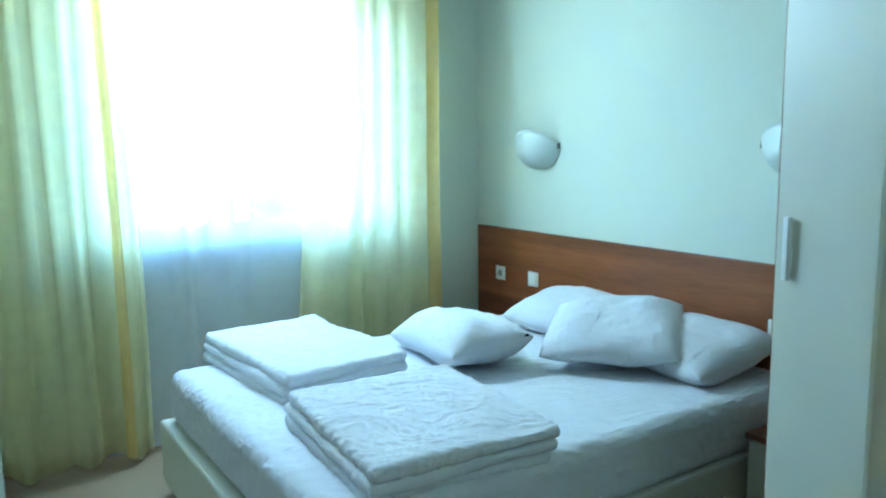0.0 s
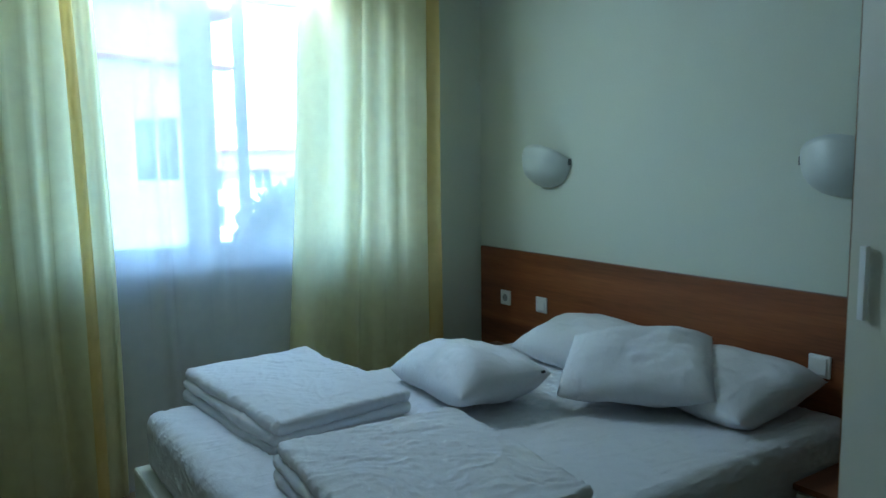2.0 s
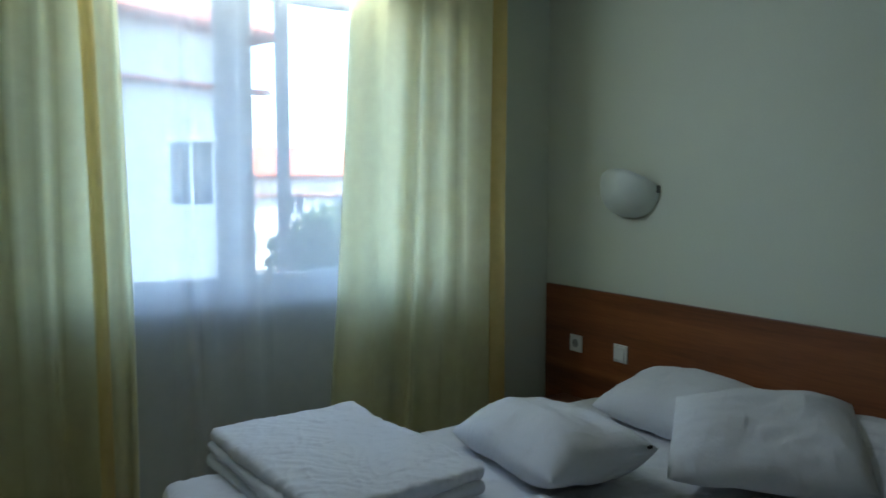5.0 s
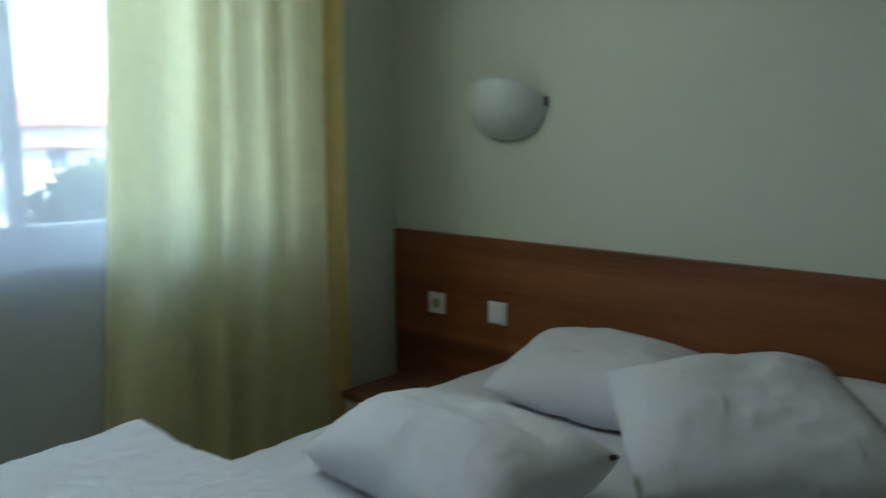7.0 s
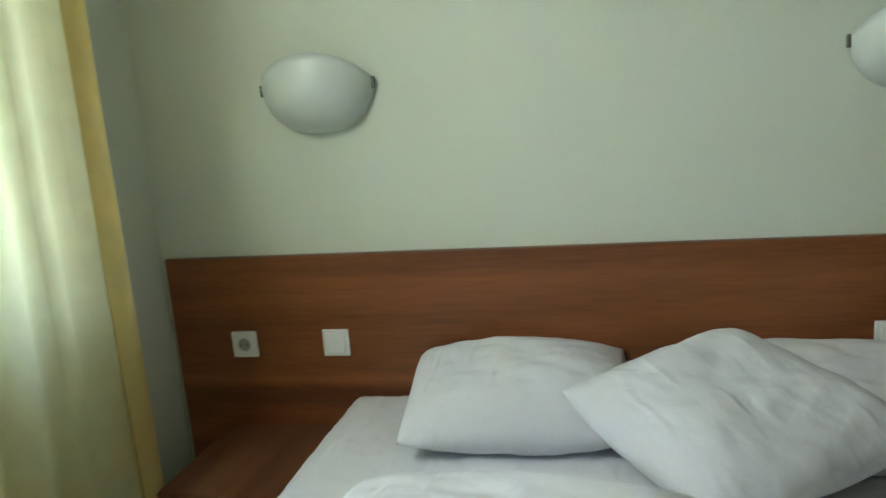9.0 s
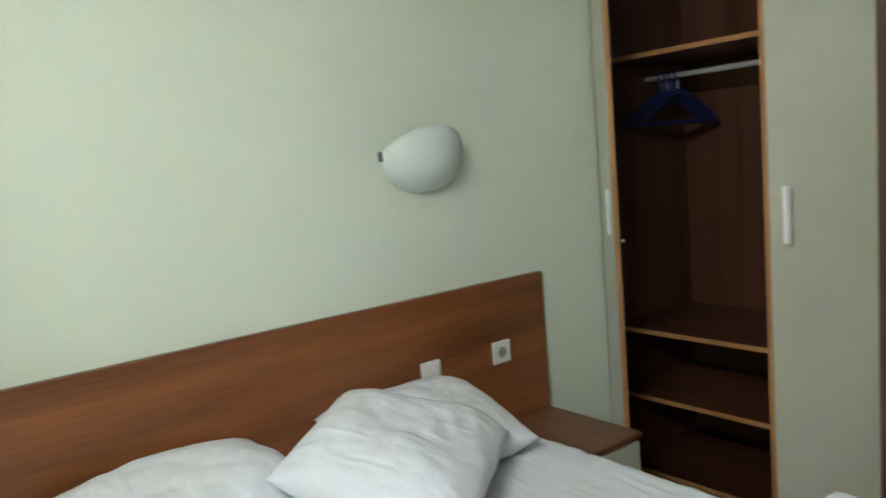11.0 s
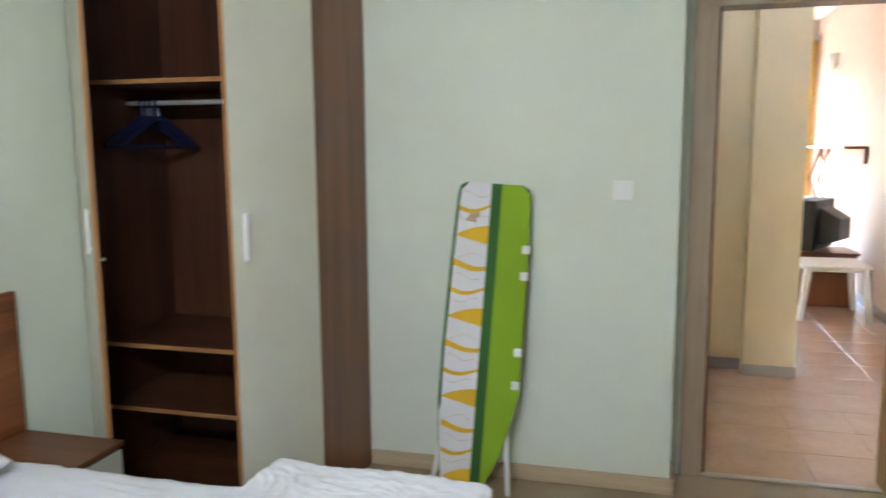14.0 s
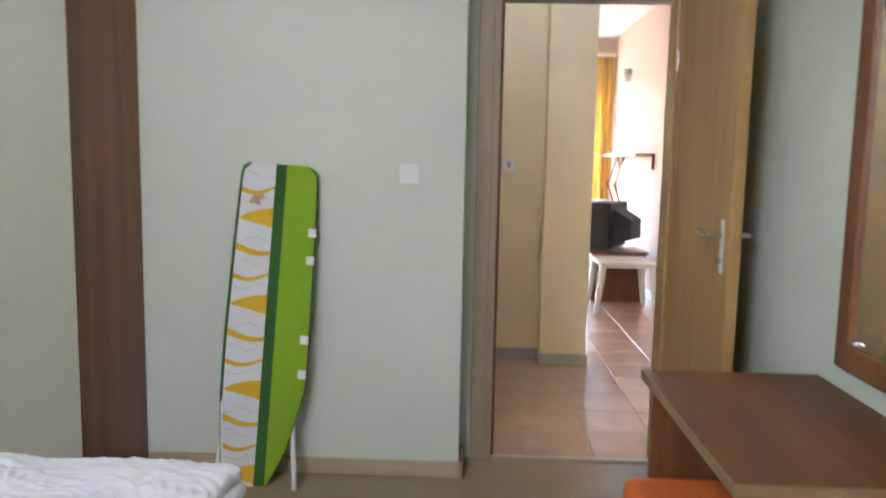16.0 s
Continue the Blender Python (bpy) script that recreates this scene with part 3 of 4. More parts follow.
# ---------------------------------------------------------------- desk, low cabinet, stool, mirror
def build_desk():
    o = empty("desk", "walnut veneer writing desk with light edge bands", "desk")
    x0, x1, y0, y1 = XW + 0.004, -2.96, -2.697, -1.883
    top = part("tabletop", box(x0, x1 - 0.002, y0 + 0.002, y1 - 0.002, 0.711, 0.739, 0.001), CHERRY, o)
    bm = box(x1 - 0.0019, x1, y0, y1, 0.711, 0.7386)
    box(x0, x1 - 0.002, y1 - 0.0019, y1, 0.711, 0.7386, bm=bm)
    part("edge_band", bm, BAND, top)
    part("side_panel", box(x0 + 0.01, x1 - 0.03, y0 + 0.02, y0 + 0.04, 0, 0.711), WALNUT_Z, o)
    part("side_panel", box(x0 + 0.01, x1 - 0.012, y1 - 0.022, y1 - 0.004, 0, 0.711), WALNUT_Z, o)
    part("edge_band", box(x1 - 0.0119, x1 - 0.010, y1 - 0.022, y1 - 0.004, 0, 0.711), BAND, o)
    part("modesty_panel", box(x0 + 0.03, x0 + 0.048, y0 + 0.04, y1 - 0.022, 0.30, 0.711), WALNUT_Z, o)


def build_low_cabinet():
    o = empty("low_cabinet", "low cabinet with walnut top and cream body", "cabinet")
    part("top", box(XW + 0.004, -2.95, -1.879, -0.98, 0.568, 0.59, 0.002), WALNUT, o)
    part("edge_band", box(-2.9498, -2.948, -1.879, -0.98, 0.568, 0.5895), BAND, o)
    part("body", box(XW + 0.006, -2.99, -1.872, -0.99, 0.04, 0.567), CREAM, o)
    part("plinth", box(XW + 0.02, -3.02, -1.86, -1.0, 0, 0.04), BLACK, o)
    for y in (-1.867, -1.427):
        d = part("door", box(-2.989, -2.972, y, y + 0.43, 0.06, 0.56, 0.002), CREAM, o)
        part("handle", box(-2.971, -2.955, y + 0.2, y + 0.21, 0.40, 0.50, 0.003), ALU, d)


def build_stool():
    o = empty("stool", "stool with an orange padded seat under the desk", "stool", at=(-3.06, -2.40, 0))
    part("seat", rough_box(-0.17, 0.17, -0.17, 0.17, 0.37, 0.46, 0.035, 0.003, 9, 16), ORANGE, o, smooth=True)
    part("skirt", box(-0.16, 0.16, -0.16, 0.16, 0.12, 0.371, 0.02), ORANGE, o)
    for x in (-0.13, 0.13):
        for y in (-0.13, 0.13):
            part("leg", rod((x, y, 0), (x, y, 0.12), 0.014), BLACK, o)


def build_mirror():
    o = empty("wall_mirror", "large wall mirror in a reddish brown wood frame", "mirror")
    y0, y1, z0, z1, w = -2.57, -1.865, 0.805, 1.93, 0.068
    x = XW
    bm = box(x, x + 0.022, y0, y1, z0, z0 + w, 0.003)
    box(x, x + 0.022, y0, y1, z1 - w, z1, 0.003, bm)
    box(x, x + 0.022, y0, y0 + w, z0 + w, z1 - w, 0.003, bm)
    box(x, x + 0.022, y1 - w, y1, z0 + w, z1 - w, 0.003, bm)
    box(x, x + 0.006, y0 + w, y1 - w, z0 + w, z1 - w, bm=bm)
    part("frame", bm, MIRROR_WOOD, o)
    part("glass", box(x + 0.0065, x + 0.0105, y0 + w - 0.01, y1 - w + 0.01, z0 + w - 0.01, z1 - w + 0.01, 0.0015), MIRROR, o)
    for z in (z0 + w + 0.006, z1 - w - 0.02):
        for y in (y0 + w + 0.02, y1 - w - 0.04):
            part("clip", box(x + 0.011, x + 0.026, y, y + 0.02, z, z + 0.012, 0.003), CHROME, o)


build_desk()
build_low_cabinet()
build_stool()
build_mirror()


# ---------------------------------------------------------------- ironing board leaning on the wall
def build_ironing_board():
    o = empty("ironing_board", "folded ironing board with green and white leaf-print cover", "ironing board")
    # outline in the board's own plane: s across, t along, from foot to head
    L = 1.31
    left = [(0.040, 0.0), (0.022, 0.10), (0.010, 0.22), (0.0, 0.38), (0.0, 0.6), (0.012, 1.0), (0.022, 1.26), (0.030, 1.295), (0.055, L)]
    right = [(0.298, L), (0.325, 1.295), (0.337, 1.26), (0.345, 1.0), (0.352, 0.6), (0.352, 0.44), (0.338, 0.36), (0.290, 0.16), (0.215, 0.0)]

    def edge_at(side, t):
        pts = sorted(side, key=lambda p: p[1])
        return float(np.interp(t, [p[1] for p in pts], [p[0] for p in pts]))

    place = Matrix.Translation((-1.39, -3.395, 0.007)) @ Matrix.Rotation(radians(4.4), 4, "X") @ Matrix.Rotation(radians(-3.5), 4, "Y") @ Matrix.Diagonal((-1, 1, 1.02, 1))

    def strip(name, a, b, mat, y, parent, t0=0.0, t1=L, n=40):
        """A band of the cover between two curves a(t), b(t)."""
        bm = bmesh.new()
        rows = []
        for i in range(n + 1):
            t = t0 + (t1 - t0) * i / n
            lo, hi = edge_at(left, t), edge_at(right, t)
            p, q = max(lo, min(hi, a(t))), max(lo, min(hi, b(t)))
            rows.append((bm.verts.new((p, y, t)), bm.verts.new((q, y, t))))
        for (p, q), (r, s) in zip(rows, rows[1:]):
            bm.faces.new((p, q, s, r))
        bm.transform(place)
        return part(name, bm, mat, parent)

    bm = prism([(x, z) for x, z in left + right], -0.028, 0.008)
    bm.transform(place)
    body = part("padded_board", bm, DARKGREEN, o)
    split = lambda t: 0.192
    strip("plain_cover", lambda t: split(t) + 0.020, lambda t: 0.4, GREEN, 0.0022, o)
    pr = strip("printed_cover", lambda t: edge_at(left, t) + (0.014 if t > 0.36 else 0.004), lambda t: split(t) - 0.024, PRINT, 0.0022, o)
    # mustard leaves and waves of the print
    period = 0.347
    for k in range(5):
        base = 0.045 + k * period
        def leaf(s, c=base):
            return c
        for kind, off, hgt in (("leaf", 0.0, 0.074), ("wave", 0.125, 0.018), ("wave", 0.226, 0.025)):
            c = base + off
            if c < 0.03 or c > L - 0.01:
                continue
            bm = bmesh.new()
            rows = []
            for i in range(17):
                u = i / 16
                s = edge_at(left, c) + 0.014 + (split(c) - 0.024 - edge_at(left, c) - 0.014) * u
                if kind == "leaf":
                    h1 = hgt * (1.15 * u ** 0.75 - 0.12 * u * u)
                    mid = c + 0.004 * math.sin(3 * u)
                    lo, hi = mid - h1 * 0.42, mid + h1 * 0.62
                else:
                    mid = c - 0.018 * math.sin(3.0 * u + (0.4 if off < 0.2 else 2.6)) * (1.2 if off < 0.2 else -0.9)
                    lo, hi = mid - hgt / 2 * (1.15 - 0.5 * u), mid + hgt / 2 * (1.15 - 0.5 * u)
                lo, hi = min(lo, L - 0.004), min(hi, L - 0.004)
                rows.append((bm.verts.new((s, 0.0034, lo)), bm.verts.new((s, 0.0034, hi))))
            for (p, q), (r, s2) in zip(rows, rows[1:]):
                bm.faces.new((p, q, s2, r))
            bm.transform(place)
            part("print_leaf" if kind == "leaf" else "print_wave", bm, YELLOW, pr)
        # thin drawn lines between
        for off in (0.075, 0.175, 0.265):
            c = base + off
            if c > L - 0.02:
                continue
            bm = tube([(edge_at(left, c) + 0.02 + 0.12 * i / 8, 0.003, c + 0.012 * math.sin(i * 0.7 + off * 40)) for i in range(9)], 0.0009, sides=5)
            bm.transform(place)
            part("print_line", bm, BROWN, pr)
    bm = bmesh.new()
    for a, b, r in ((0.095, 1.165, 0.018), (0.116, 1.178, 0.011), (0.078, 1.155, 0.010), (0.106, 1.150, 0.008)):
        bmesh.ops.create_circle(bm, cap_ends=True, segments=20, radius=r, matrix=Matrix.Translation((a, 0.0046, b)) @ Matrix.Rotation(radians(90), 4, "X"))
    bm.transform(place)
    part("scorch_mark", bm, BROWN, pr)
    for z in (1.03, 0.92, 0.60, 0.46):
        bm = box(0.318, 0.352, 0.003, 0.007, z, z + 0.035, 0.003)
        bm.transform(place)
        part("white_tab", bm, WHITE, o)
    for a in ((0.02, 0.21), (0.33, 0.40)):
        pts = [(a[0] if a[0] < 0.1 else 0.285, -0.035, 0.62), (a[0] + 0.01 if a[0] < 0.1 else 0.30, -0.035, 0.3), ((0.0 if a[0] < 0.1 else 0.345), 0.02 if a[0] > 0.1 else 0.0, -0.005)]
        bm = tube(pts, 0.011)
        bm.transform(place)
        part("leg", bm, WHITE, o)
    return o


build_ironing_board()

sw = empty("light_switch", "white plastic light switch on the green wall", "switch", at=(-2.175, YS, 1.297))
part("plate", box(-0.041, 0.041, 0, 0.010, -0.041, 0.041, 0.004), WHITE, sw)
part("rocker", box(-0.030, 0.030, 0.0101, 0.015, -0.028, 0.031, 0.003), WHITE, sw)


# ---------------------------------------------------------------- door and frame
def build_door():
    f = tagged(new("door_1"), "honey oak bedroom door standing wide open", "door", kind="structure")
    bm = box(-2.545, -2.51, -3.90, YD + 0.012, 0, 2.05, 0.003)
    box(-3.315, -2.51, -3.90, YD + 0.012, 2.05, 2.085, 0.003, bm)
    bm2 = box(-2.515, -2.448, YD, YD + 0.016, 0, 2.12, 0.003)
    box(-3.37, -3.31, YD, YD + 0.016, 0, 2.12, 0.003, bm2)
    box(-3.31, -2.515, YD, YD + 0.016, 2.08, 2.14, 0.003, bm2)
    fr = part("door_frame", bm, FRAME_WOOD, f)
    part("casing", bm2, FRAME_WOOD, fr)
    part("hinge_jamb", box(-3.315, -3.285, -3.90, YD + 0.012, 0, 2.049, 0.003), OAK, fr)
    part("door_stop", box(-2.558, -2.546, -3.86, -3.80, 0, 2.05, 0.002), WALNUT_Z, fr)
    part("threshold", box(-3.285, -2.545, -3.815, -3.775, 0.0, 0.008, 0.003), STONE, fr)
    w, t = 0.727, 0.04
    m = Matrix.Translation((-3.295, YD + 0.016, 0)) @ Matrix.Rotation(radians(91.3), 4, "Z")
    leaf = part("leaf", turned(box(0, w, 0, t, 0.008, 2.045, 0.002), m), OAK, f)
    for side in (-1, 1):
        y = 0 if side < 0 else t
        part("handle_plate", turned(box(w - 0.078, w - 0.050, y, y + side * 0.006, 0.98, 1.17, 0.003), m), ALU, leaf)
        yy = y + side * 0.05
        bm = tube([(w - 0.065, y, 1.115), (w - 0.065, yy, 1.115), (w - 0.185, yy, 1.115), (w - 0.20, yy - side * 0.012, 1.117)], 0.009, sides=12)
        part("lever", turned(bm, m), CHROME, leaf)
        part("lock_barrel", turned(rod((w - 0.065, y, 1.025), (w - 0.065, y + side * 0.018, 1.025), 0.013), m), CHROME, leaf)
    for z in (0.25, 1.75):
        part("hinge", rod((-3.297, YD + 0.012, z), (-3.297, YD + 0.012, z + 0.09), 0.008), ALU, f)


build_door()


# ---------------------------------------------------------------- hall and living room beyond the door
HS = 2.95
FARY = -10.5
fl = structure("floor_hall", box(-4.6, -1.4, FARY - 0.2, YD - 0.061, -0.12, -0.004), GROUT, "warm beige ceramic tile floor with grey joints")
tile_mesh = bpy.data.meshes.new("floor_tile")
bm = box(0.002, 0.328, 0.002, 0.328, -0.0039, 0.0, 0.0015, seg=1)
bm.to_mesh(tile_mesh)
bm.free()
tile_mesh.materials.append(TILE)
for i in range(9):
    for j in range(21):
        x, y = -4.35 + i * 0.33, -3.83 - (j + 1) * 0.33
        if y < FARY - 0.1:
            continue
        tl = new("floor_tile", tile_mesh)
        tl.location = (x, y, 0)
        tl.parent = fl
structure("wall_hall_south", box(-2.91, -1.5, -5.76, -5.56, 0, HS), HALL, "cream hall wall with a switch")
structure("wall_column", box(-3.22, -2.91, -5.90, -5.425, 0, HS, 0.004), HALL, "cream wall end between hall and living room")
structure("wall_hall_east", box(-1.7, -1.5, -5.56, -3.88, 0, HS), HALL, "cream hall wall")
structure("wall_hall_north", box(-2.40, -1.7, -3.95, -3.881, 0, HS), HALL, "cream hall wall")
structure("wall_hall_north", box(-4.45, -3.315, -3.95, -3.881, 0, HS), HALL, "cream hall wall beside the doorway")
structure("wall_living_west", box(-4.45, -4.25, FARY, -3.95, 0, HS), LIVING, "warm white living room wall")
structure("wall_living_east", box(-1.7, -1.5, FARY, -5.76, 0, HS), LIVING, "warm white living room wall")
bm = box(-4.45, -4.03, FARY - 0.2, FARY, 0, HS)
box(-2.35, -1.5, FARY - 0.2, FARY, 0, HS, bm=bm)
box(-4.03, -2.35, FARY - 0.2, FARY, 2.3, HS, bm=bm)
structure("wall_living_south", bm, LIVING, "warm white wall round the balcony door")
structure("ceiling_hall", box(-4.6, -1.4, FARY - 0.2, -3.881, HS, HS + 0.15), CEILING, "white ceiling of hall and living room")
structure("baseboard_hall", box(-2.91, -1.7, -5.56, -5.548, 0, 0.075, 0.003), STONE, "grey tile skirting")
structure("baseboard_column", box(-3.225, -2.905, -5.425, -5.413, 0, 0.075, 0.003), STONE, "grey tile skirting round the wall end")
structure("baseboard_column", box(-3.232, -3.22, -5.90, -5.413, 0, 0.075, 0.003), STONE, "grey tile skirting along the wall end")
structure("baseboard_living", box(-4.25, -4.238, FARY, -3.95, 0, 0.075, 0.003), STONE, "grey tile skirting")

d = tagged(new("window_2"), "balcony door with white frame", "window", kind="structure")
bm = box(-4.03, -3.98, FARY - 0.12, FARY - 0.06, 0, 2.3)
box(-2.40, -2.35, FARY - 0.12, FARY - 0.06, 0, 2.3, bm=bm)
box(-3.22, -3.16, FARY - 0.12, FARY - 0.06, 0.08, 2.24, bm=bm)
box(-3.98, -2.40, FARY - 0.12, FARY - 0.06, 2.24, 2.3, bm=bm)
box(-3.98, -2.40, FARY - 0.12, FARY - 0.06, 0, 0.08, bm=bm)
part("window_frame", bm, PVC, d)
c = empty("curtain", "yellow floor-length curtain at the balcony door", "curtain")
drape("cloth", c, YELLOW_CURTAIN, -4.235, -3.93, -4.235, -3.93, FARY + 0.12, 0.03, 2.70, 5, 0.04, 17, nx=90)
part("rail", box(-4.245, -3.40, FARY + 0.09, FARY + 0.13, 2.701, 2.75), WHITE, c)

s2 = empty("light_switch", "white light switch on the cream hall wall", "switch", at=(-2.675, -5.56, 1.33))
part("plate", box(-0.041, 0.041, 0, 0.010, -0.041, 0.041, 0.004), WHITE, s2)
part("rocker", box(-0.012, 0.012, 0.0101, 0.015, -0.02, 0.02, 0.002), BROWN, s2)


def build_plastic_table(x, y):
    o = empty("plastic_table", "small white plastic garden table", "table", at=(x, y, 0))
    part("tabletop", rough_box(-0.27, 0.27, -0.27, 0.27, 0.445, 0.475, 0.014, 0.0, 1, 8), WHITE, o, smooth=True)
    part("apron", box(-0.235, 0.235, -0.235, 0.235, 0.415, 0.446, 0.01), WHITE, o)
    for a in (-1, 1):
        for b in (-1, 1):
            part("leg", rod((a * 0.27, b * 0.27, 0), (a * 0.215, b * 0.215, 0.445), 0.022, r2=0.036), WHITE, o)


def build_tv(x, y):
    s = empty("tv_stand", "low reddish brown wooden television stand", "tv stand", at=(x, y, 0))
    part("top", box(-0.30, 0.27, -0.25, 0.25, 0.475, 0.50, 0.003), MIRROR_WOOD, s)
    part("body", box(-0.28, 0.24, -0.23, 0.23, 0.0, 0.474, 0.003), MIRROR_WOOD, s)
    o = empty("television", "black tube television with a silver front", "television", at=(x, y, 0.50))
    o.scale = (1.12, 1.12, 1.12)
    m = Matrix.Rotation(radians(-28), 4, "Z")
    bm = box(0.14, 0.23, -0.27, 0.27, 0.0, 0.43, 0.012)
    part("front_bezel", turned(bm, m), ALU, o)
    part("screen", turned(box(0.23, 0.234, -0.21, 0.21, 0.09, 0.40, 0.002), m), BLACK, o)
    bm = box(-0.04, 0.139, -0.255, 0.255, 0.012, 0.42, 0.01)
    part("housing", turned(bm, m), BLACK, o)
    bm = prism([(-0.20, 0.10), (-0.20, 0.27), (-0.041, 0.36), (-0.041, 0.05)], 0.30)
    part("tube_housing", turned(turned(bm, Matrix.Translation((0, -0.15, 0))), m), BLACK, o)


def build_rack():
    o = empty("drying_rack", "wall shelf with a folding wooden drying rack below", "drying rack")
    x = -4.249
    part("shelf", box(x, x + 0.20, -10.0, -8.1, 1.43, 1.455, 0.004), MIRROR_WOOD, o)
    for y in (-8.14, -9.9):
        part("bracket", box(x, x + 0.03, y, y + 0.03, 1.29, 1.429, 0.004), MIRROR_WOOD, o)
    part("end_bar", box(x + 0.201, x + 0.42, -10.0, -9.96, 1.43, 1.45, 0.003), WHITE, o)
    for y, dx in ((-9.60, 0.17), (-9.48, 0.20), (-9.22, 0.15), (-9.10, 0.19)):
        part("slat", tube([(x + 0.10, y, 1.429), (x + dx, y - 0.08, 1.10), (x + 0.06, y - 0.16, 0.78)], 0.011), MIRROR_WOOD, o)


build_plastic_table(-3.84, -7.42)
build_tv(-3.86, -8.02)
build_rack()
la = empty("wall_lamp", "small white wall lamp in the living room", "wall lamp", at=(-4.25, -9.45, 2.36))
bm = rod((0.05, 0, -0.08), (0.05, 0, 0.08), 0.03, r2=0.06)
part("shade", bm, GLASS_WHITE, la, smooth=False)
part("arm", box(0, 0.05, -0.02, 0.02, -0.05, -0.02, 0.003), CHROME, la)

# ---------------------------------------------------------------- outside
GZ = -3.4
FACADE = material("sunlit white render", (0.72, 0.70, 0.66), 0.9, grain=0.04, size=8, stain=0.08, stain_size=0.4)
ROOF = material("red roof tile", (0.45, 0.15, 0.09), 0.85, grain=0.15, size=6)
DARKGLASS = material("dark window glass", (0.06, 0.08, 0.10), 0.1, bump=0.0)
ASPHALT = material("grey asphalt", (0.06, 0.06, 0.06), 0.9, grain=0.2, size=4)
LEAF = material("green leaves", (0.06, 0.10, 0.03), 0.8, grain=0.3, size=3)
BARK = material("brown bark", (0.10, 0.07, 0.05), 0.9, grain=0.2, size=6)
structure("ground", box(-2000, 2000, -2000, 3000, GZ - 0.3, GZ), ASPHALT, "grey paved street and yard")


def house(x0, x1, y0, y1, top, storeys, eave, label, at, rz):
    o = empty("apartment_building", label, "building", at=(*at, 0))
    o.rotation_euler[2] = radians(rz)
    part("wall", box(x0, x1, y0, y1, GZ, top), FACADE, o)
    bm = prism([(y0 - eave, top), (y0 - eave, top + 0.12), ((y0 + y1) / 2, top + 1.9), (y1 + eave, top + 0.12), (y1 + eave, top)], x1 - x0 + 2 * eave)
    part("roof", turned(bm, Matrix.Translation((x1 + eave, 0, 0)) @ Matrix.Rotation(radians(90), 4, "Z")), ROOF, o)
    ledge = top - 1.15
    part("tiled_ledge", prism([(x0 - 0.2, ledge), (x0 - 0.2, ledge + 0.07), (x1 + 0.3, ledge + 0.07), (x1 + 0.3, ledge)], -0.35), ROOF, o).location = (0, y0, 0)
    hgt = (ledge - GZ) / storeys
    n = max(2, int((x1 - x0) / 2.6))
    for k in range(storeys):
        z = GZ + k * hgt
        for i in range(n):
            cx = x0 + (i + 0.5) * (x1 - x0) / n
            w = part("window", box(cx - 0.55, cx + 0.55, y0 - 0.05, y0 - 0.002, z + 1.0, z + 2.4), PVC, o)
            for s in (-1, 1):
                part("pane", box(cx + s * 0.26 - 0.22, cx + s * 0.26 + 0.22, y0 - 0.06, y0 - 0.051, z + 1.08, z + 2.32), DARKGLASS, w)
    part("air_conditioner", box(x1 - 1.5, x1 - 0.7, y0 - 0.32, y0 - 0.003, ledge - 1.1, ledge - 0.5, 0.03), PVC, o)
    return o


house(-12, 0, 0, 8, 4.6, 2, 0.5, "white rendered house with red tiled eaves", (2.7, 13.2), 20)
house(-7, 7, 0, 9, 2.1, 2, 0.7, "distant white house with a red roof", (14, 40), -14)
house(-8, 8, 0, 9, 3.4, 2, 0.7, "distant pale house with a red roof", (24, 62), -10)


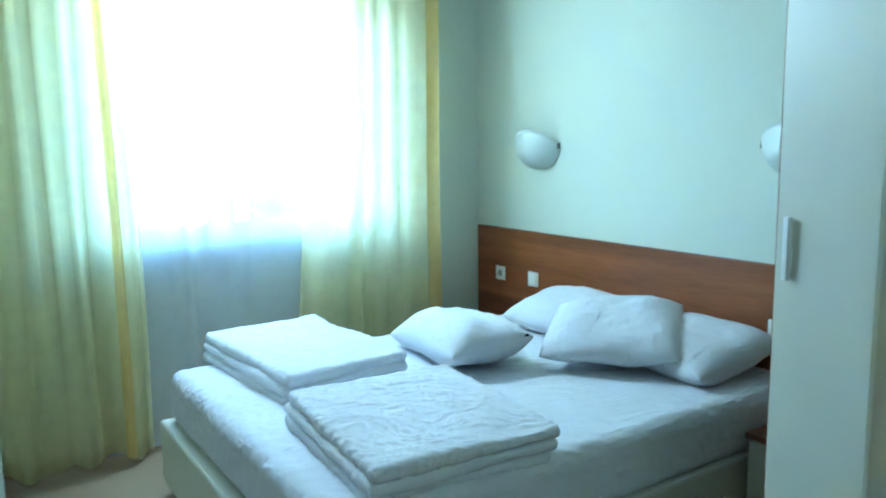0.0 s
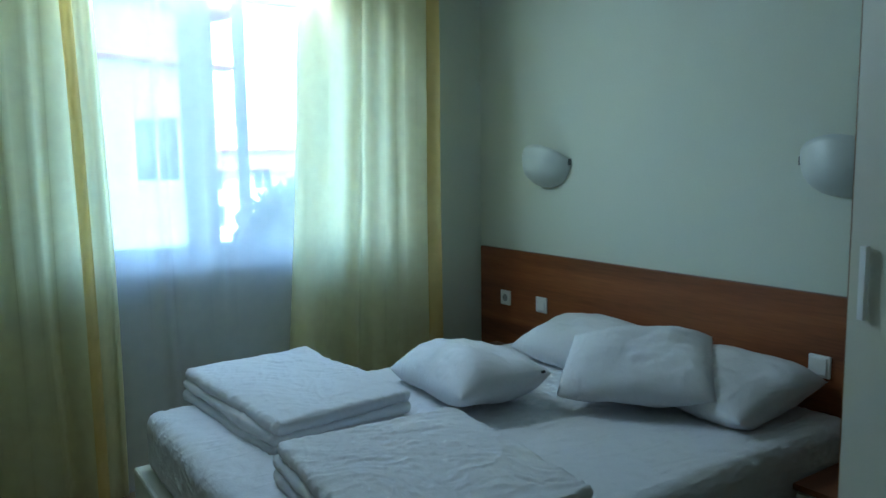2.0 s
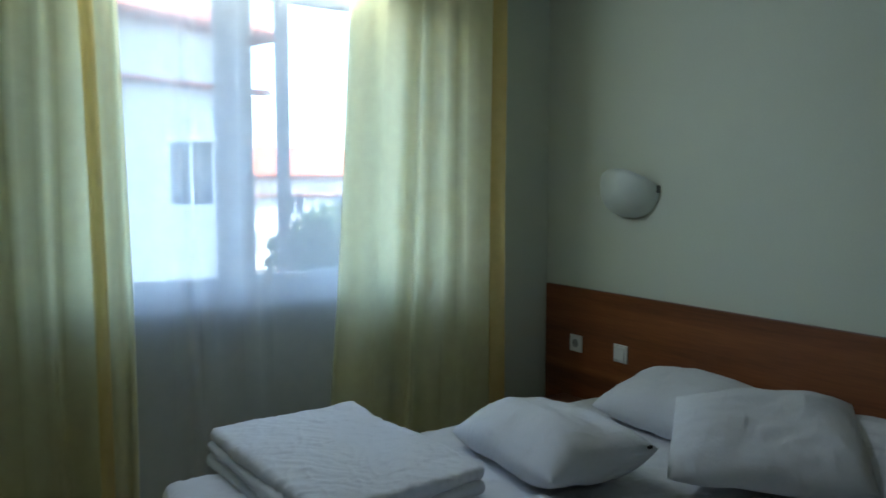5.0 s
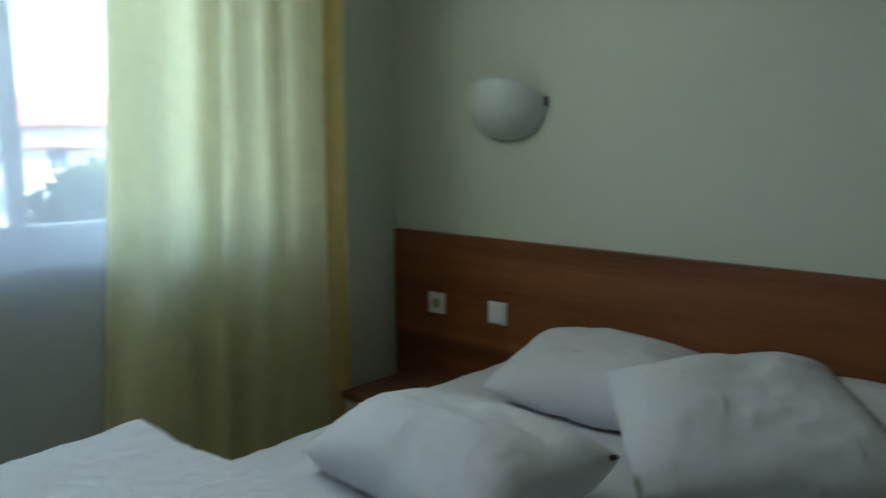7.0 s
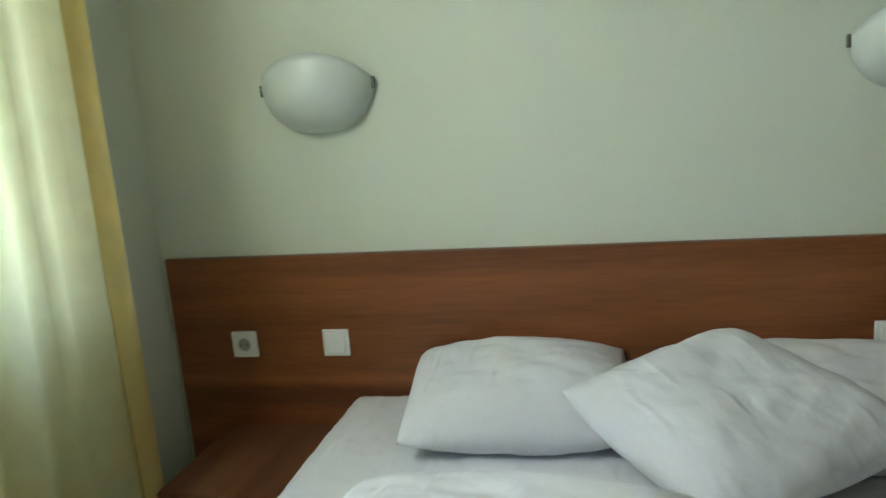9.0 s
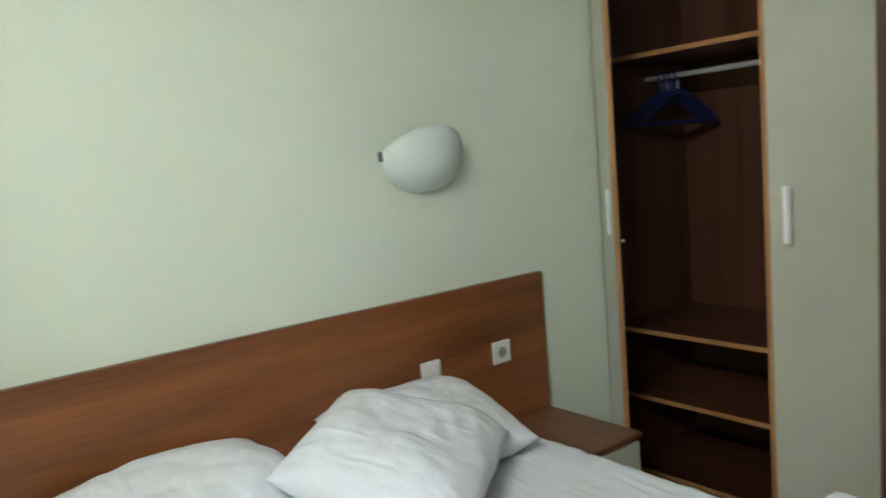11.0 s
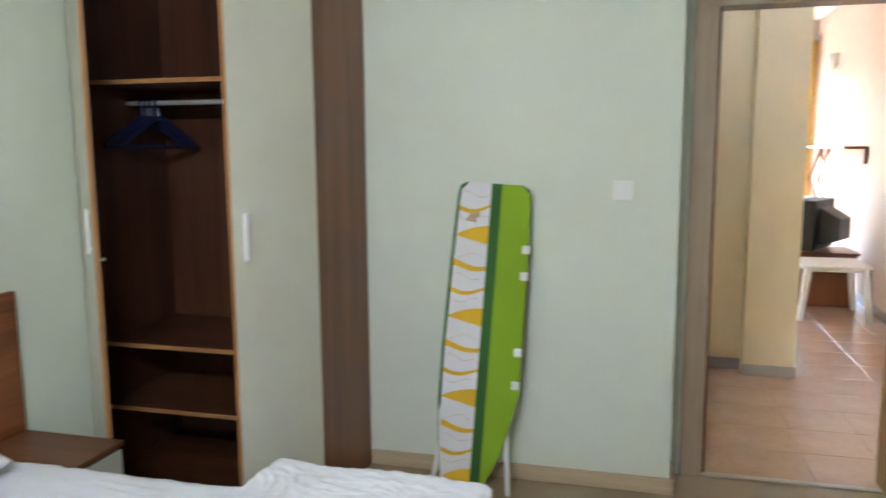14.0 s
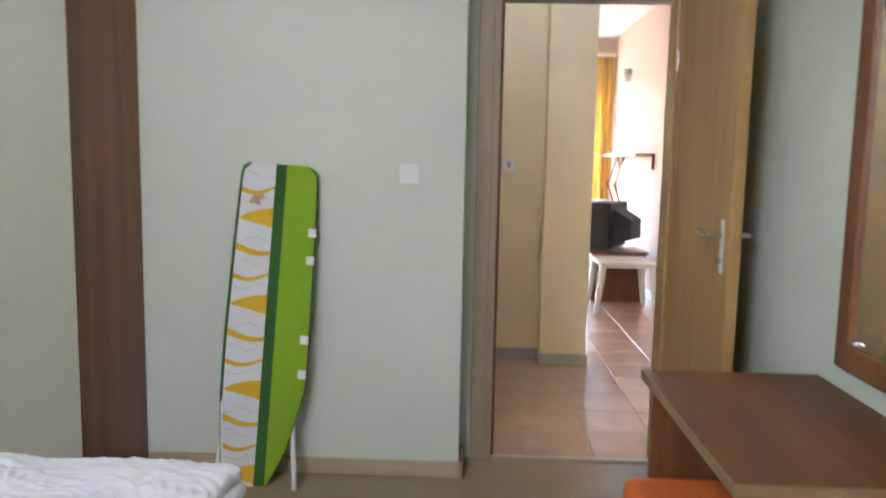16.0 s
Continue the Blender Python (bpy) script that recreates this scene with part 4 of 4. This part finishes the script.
def tree(x, y, h, seed):
    rnd = random.Random(seed)
    o = empty("tree", "leafy green street tree", "tree", "trees in the street", (x, y, GZ))
    bm = rod((0, 0, 0), (0.1, 0, h * 0.5), 0.16, r2=0.09)
    for i in range(7):
        a = i * 0.9
        rod((0.1, 0, h * (0.35 + 0.03 * i)), (math.cos(a) * h * 0.28, math.sin(a) * h * 0.28, h * (0.62 + 0.04 * i)), 0.06, bm, 8, 0.02)
    part("trunk", bm, BARK, o)
    bm = bmesh.new()
    for i in range(900):
        p = Vector((rnd.gauss(0, 1), rnd.gauss(0, 1), rnd.gauss(0, 0.8)))
        p = p.normalized() * (rnd.random() ** 0.4) * h * 0.33 * (1 + 0.3 * noise.noise(p * 1.3))
        m = Matrix.Translation(p + Vector((0.1, 0, h * 0.68))) @ Euler((rnd.random() * 6, rnd.random() * 6, rnd.random() * 6)).to_matrix().to_4x4()
        s = 0.16 + 0.12 * rnd.random()
        q = [bm.verts.new(m @ Vector(c)) for c in ((-s, 0, 0), (0, -s * 0.5, 0.02), (s, 0, 0), (0, s * 0.5, 0.02))]
        bm.faces.new(q)
    part("crown", bm, LEAF, o)


for i, (x, y, h) in enumerate(((6.6, 19.5, 4.0), (8.6, 21.5, 3.8), (10.5, 27, 4.2), (13, 30, 4.2))):
    tree(x, y, h, i)


def car(x, y, rz, colour, label):
    o = empty("parked_car", label, "car", "cars in the street", (x, y, GZ))
    o.rotation_euler[2] = radians(rz)
    paint = material("car paint", colour, 0.25, 0.2, bump=0.0)
    bm = prism([(-2.0, 0.3), (-2.0, 0.85), (-1.2, 0.95), (-0.7, 1.42), (0.7, 1.42), (1.3, 0.98), (2.0, 0.85), (2.05, 0.3)], 1.65, 0.05)
    part("body", turned(bm, Matrix.Translation((0, -0.82, 0))), paint, o)
    for a in (-1.25, 1.25):
        for b in (-0.84, 0.70):
            part("wheel", rod((a, b, 0.31), (a, b + 0.16, 0.31), 0.31, sides=20), BLACK, o)
    for y2 in (-0.83, 0.832):
        part("side_window", box(-0.95, 0.95, y2 - 0.004, y2 + 0.004, 0.98, 1.32, 0.003), DARKGLASS, o)


car(7.4, 24.0, 10, (0.6, 0.6, 0.6), "white parked car in the street")
car(9.1, 26.6, 15, (0.5, 0.06, 0.03), "red parked car in the street")
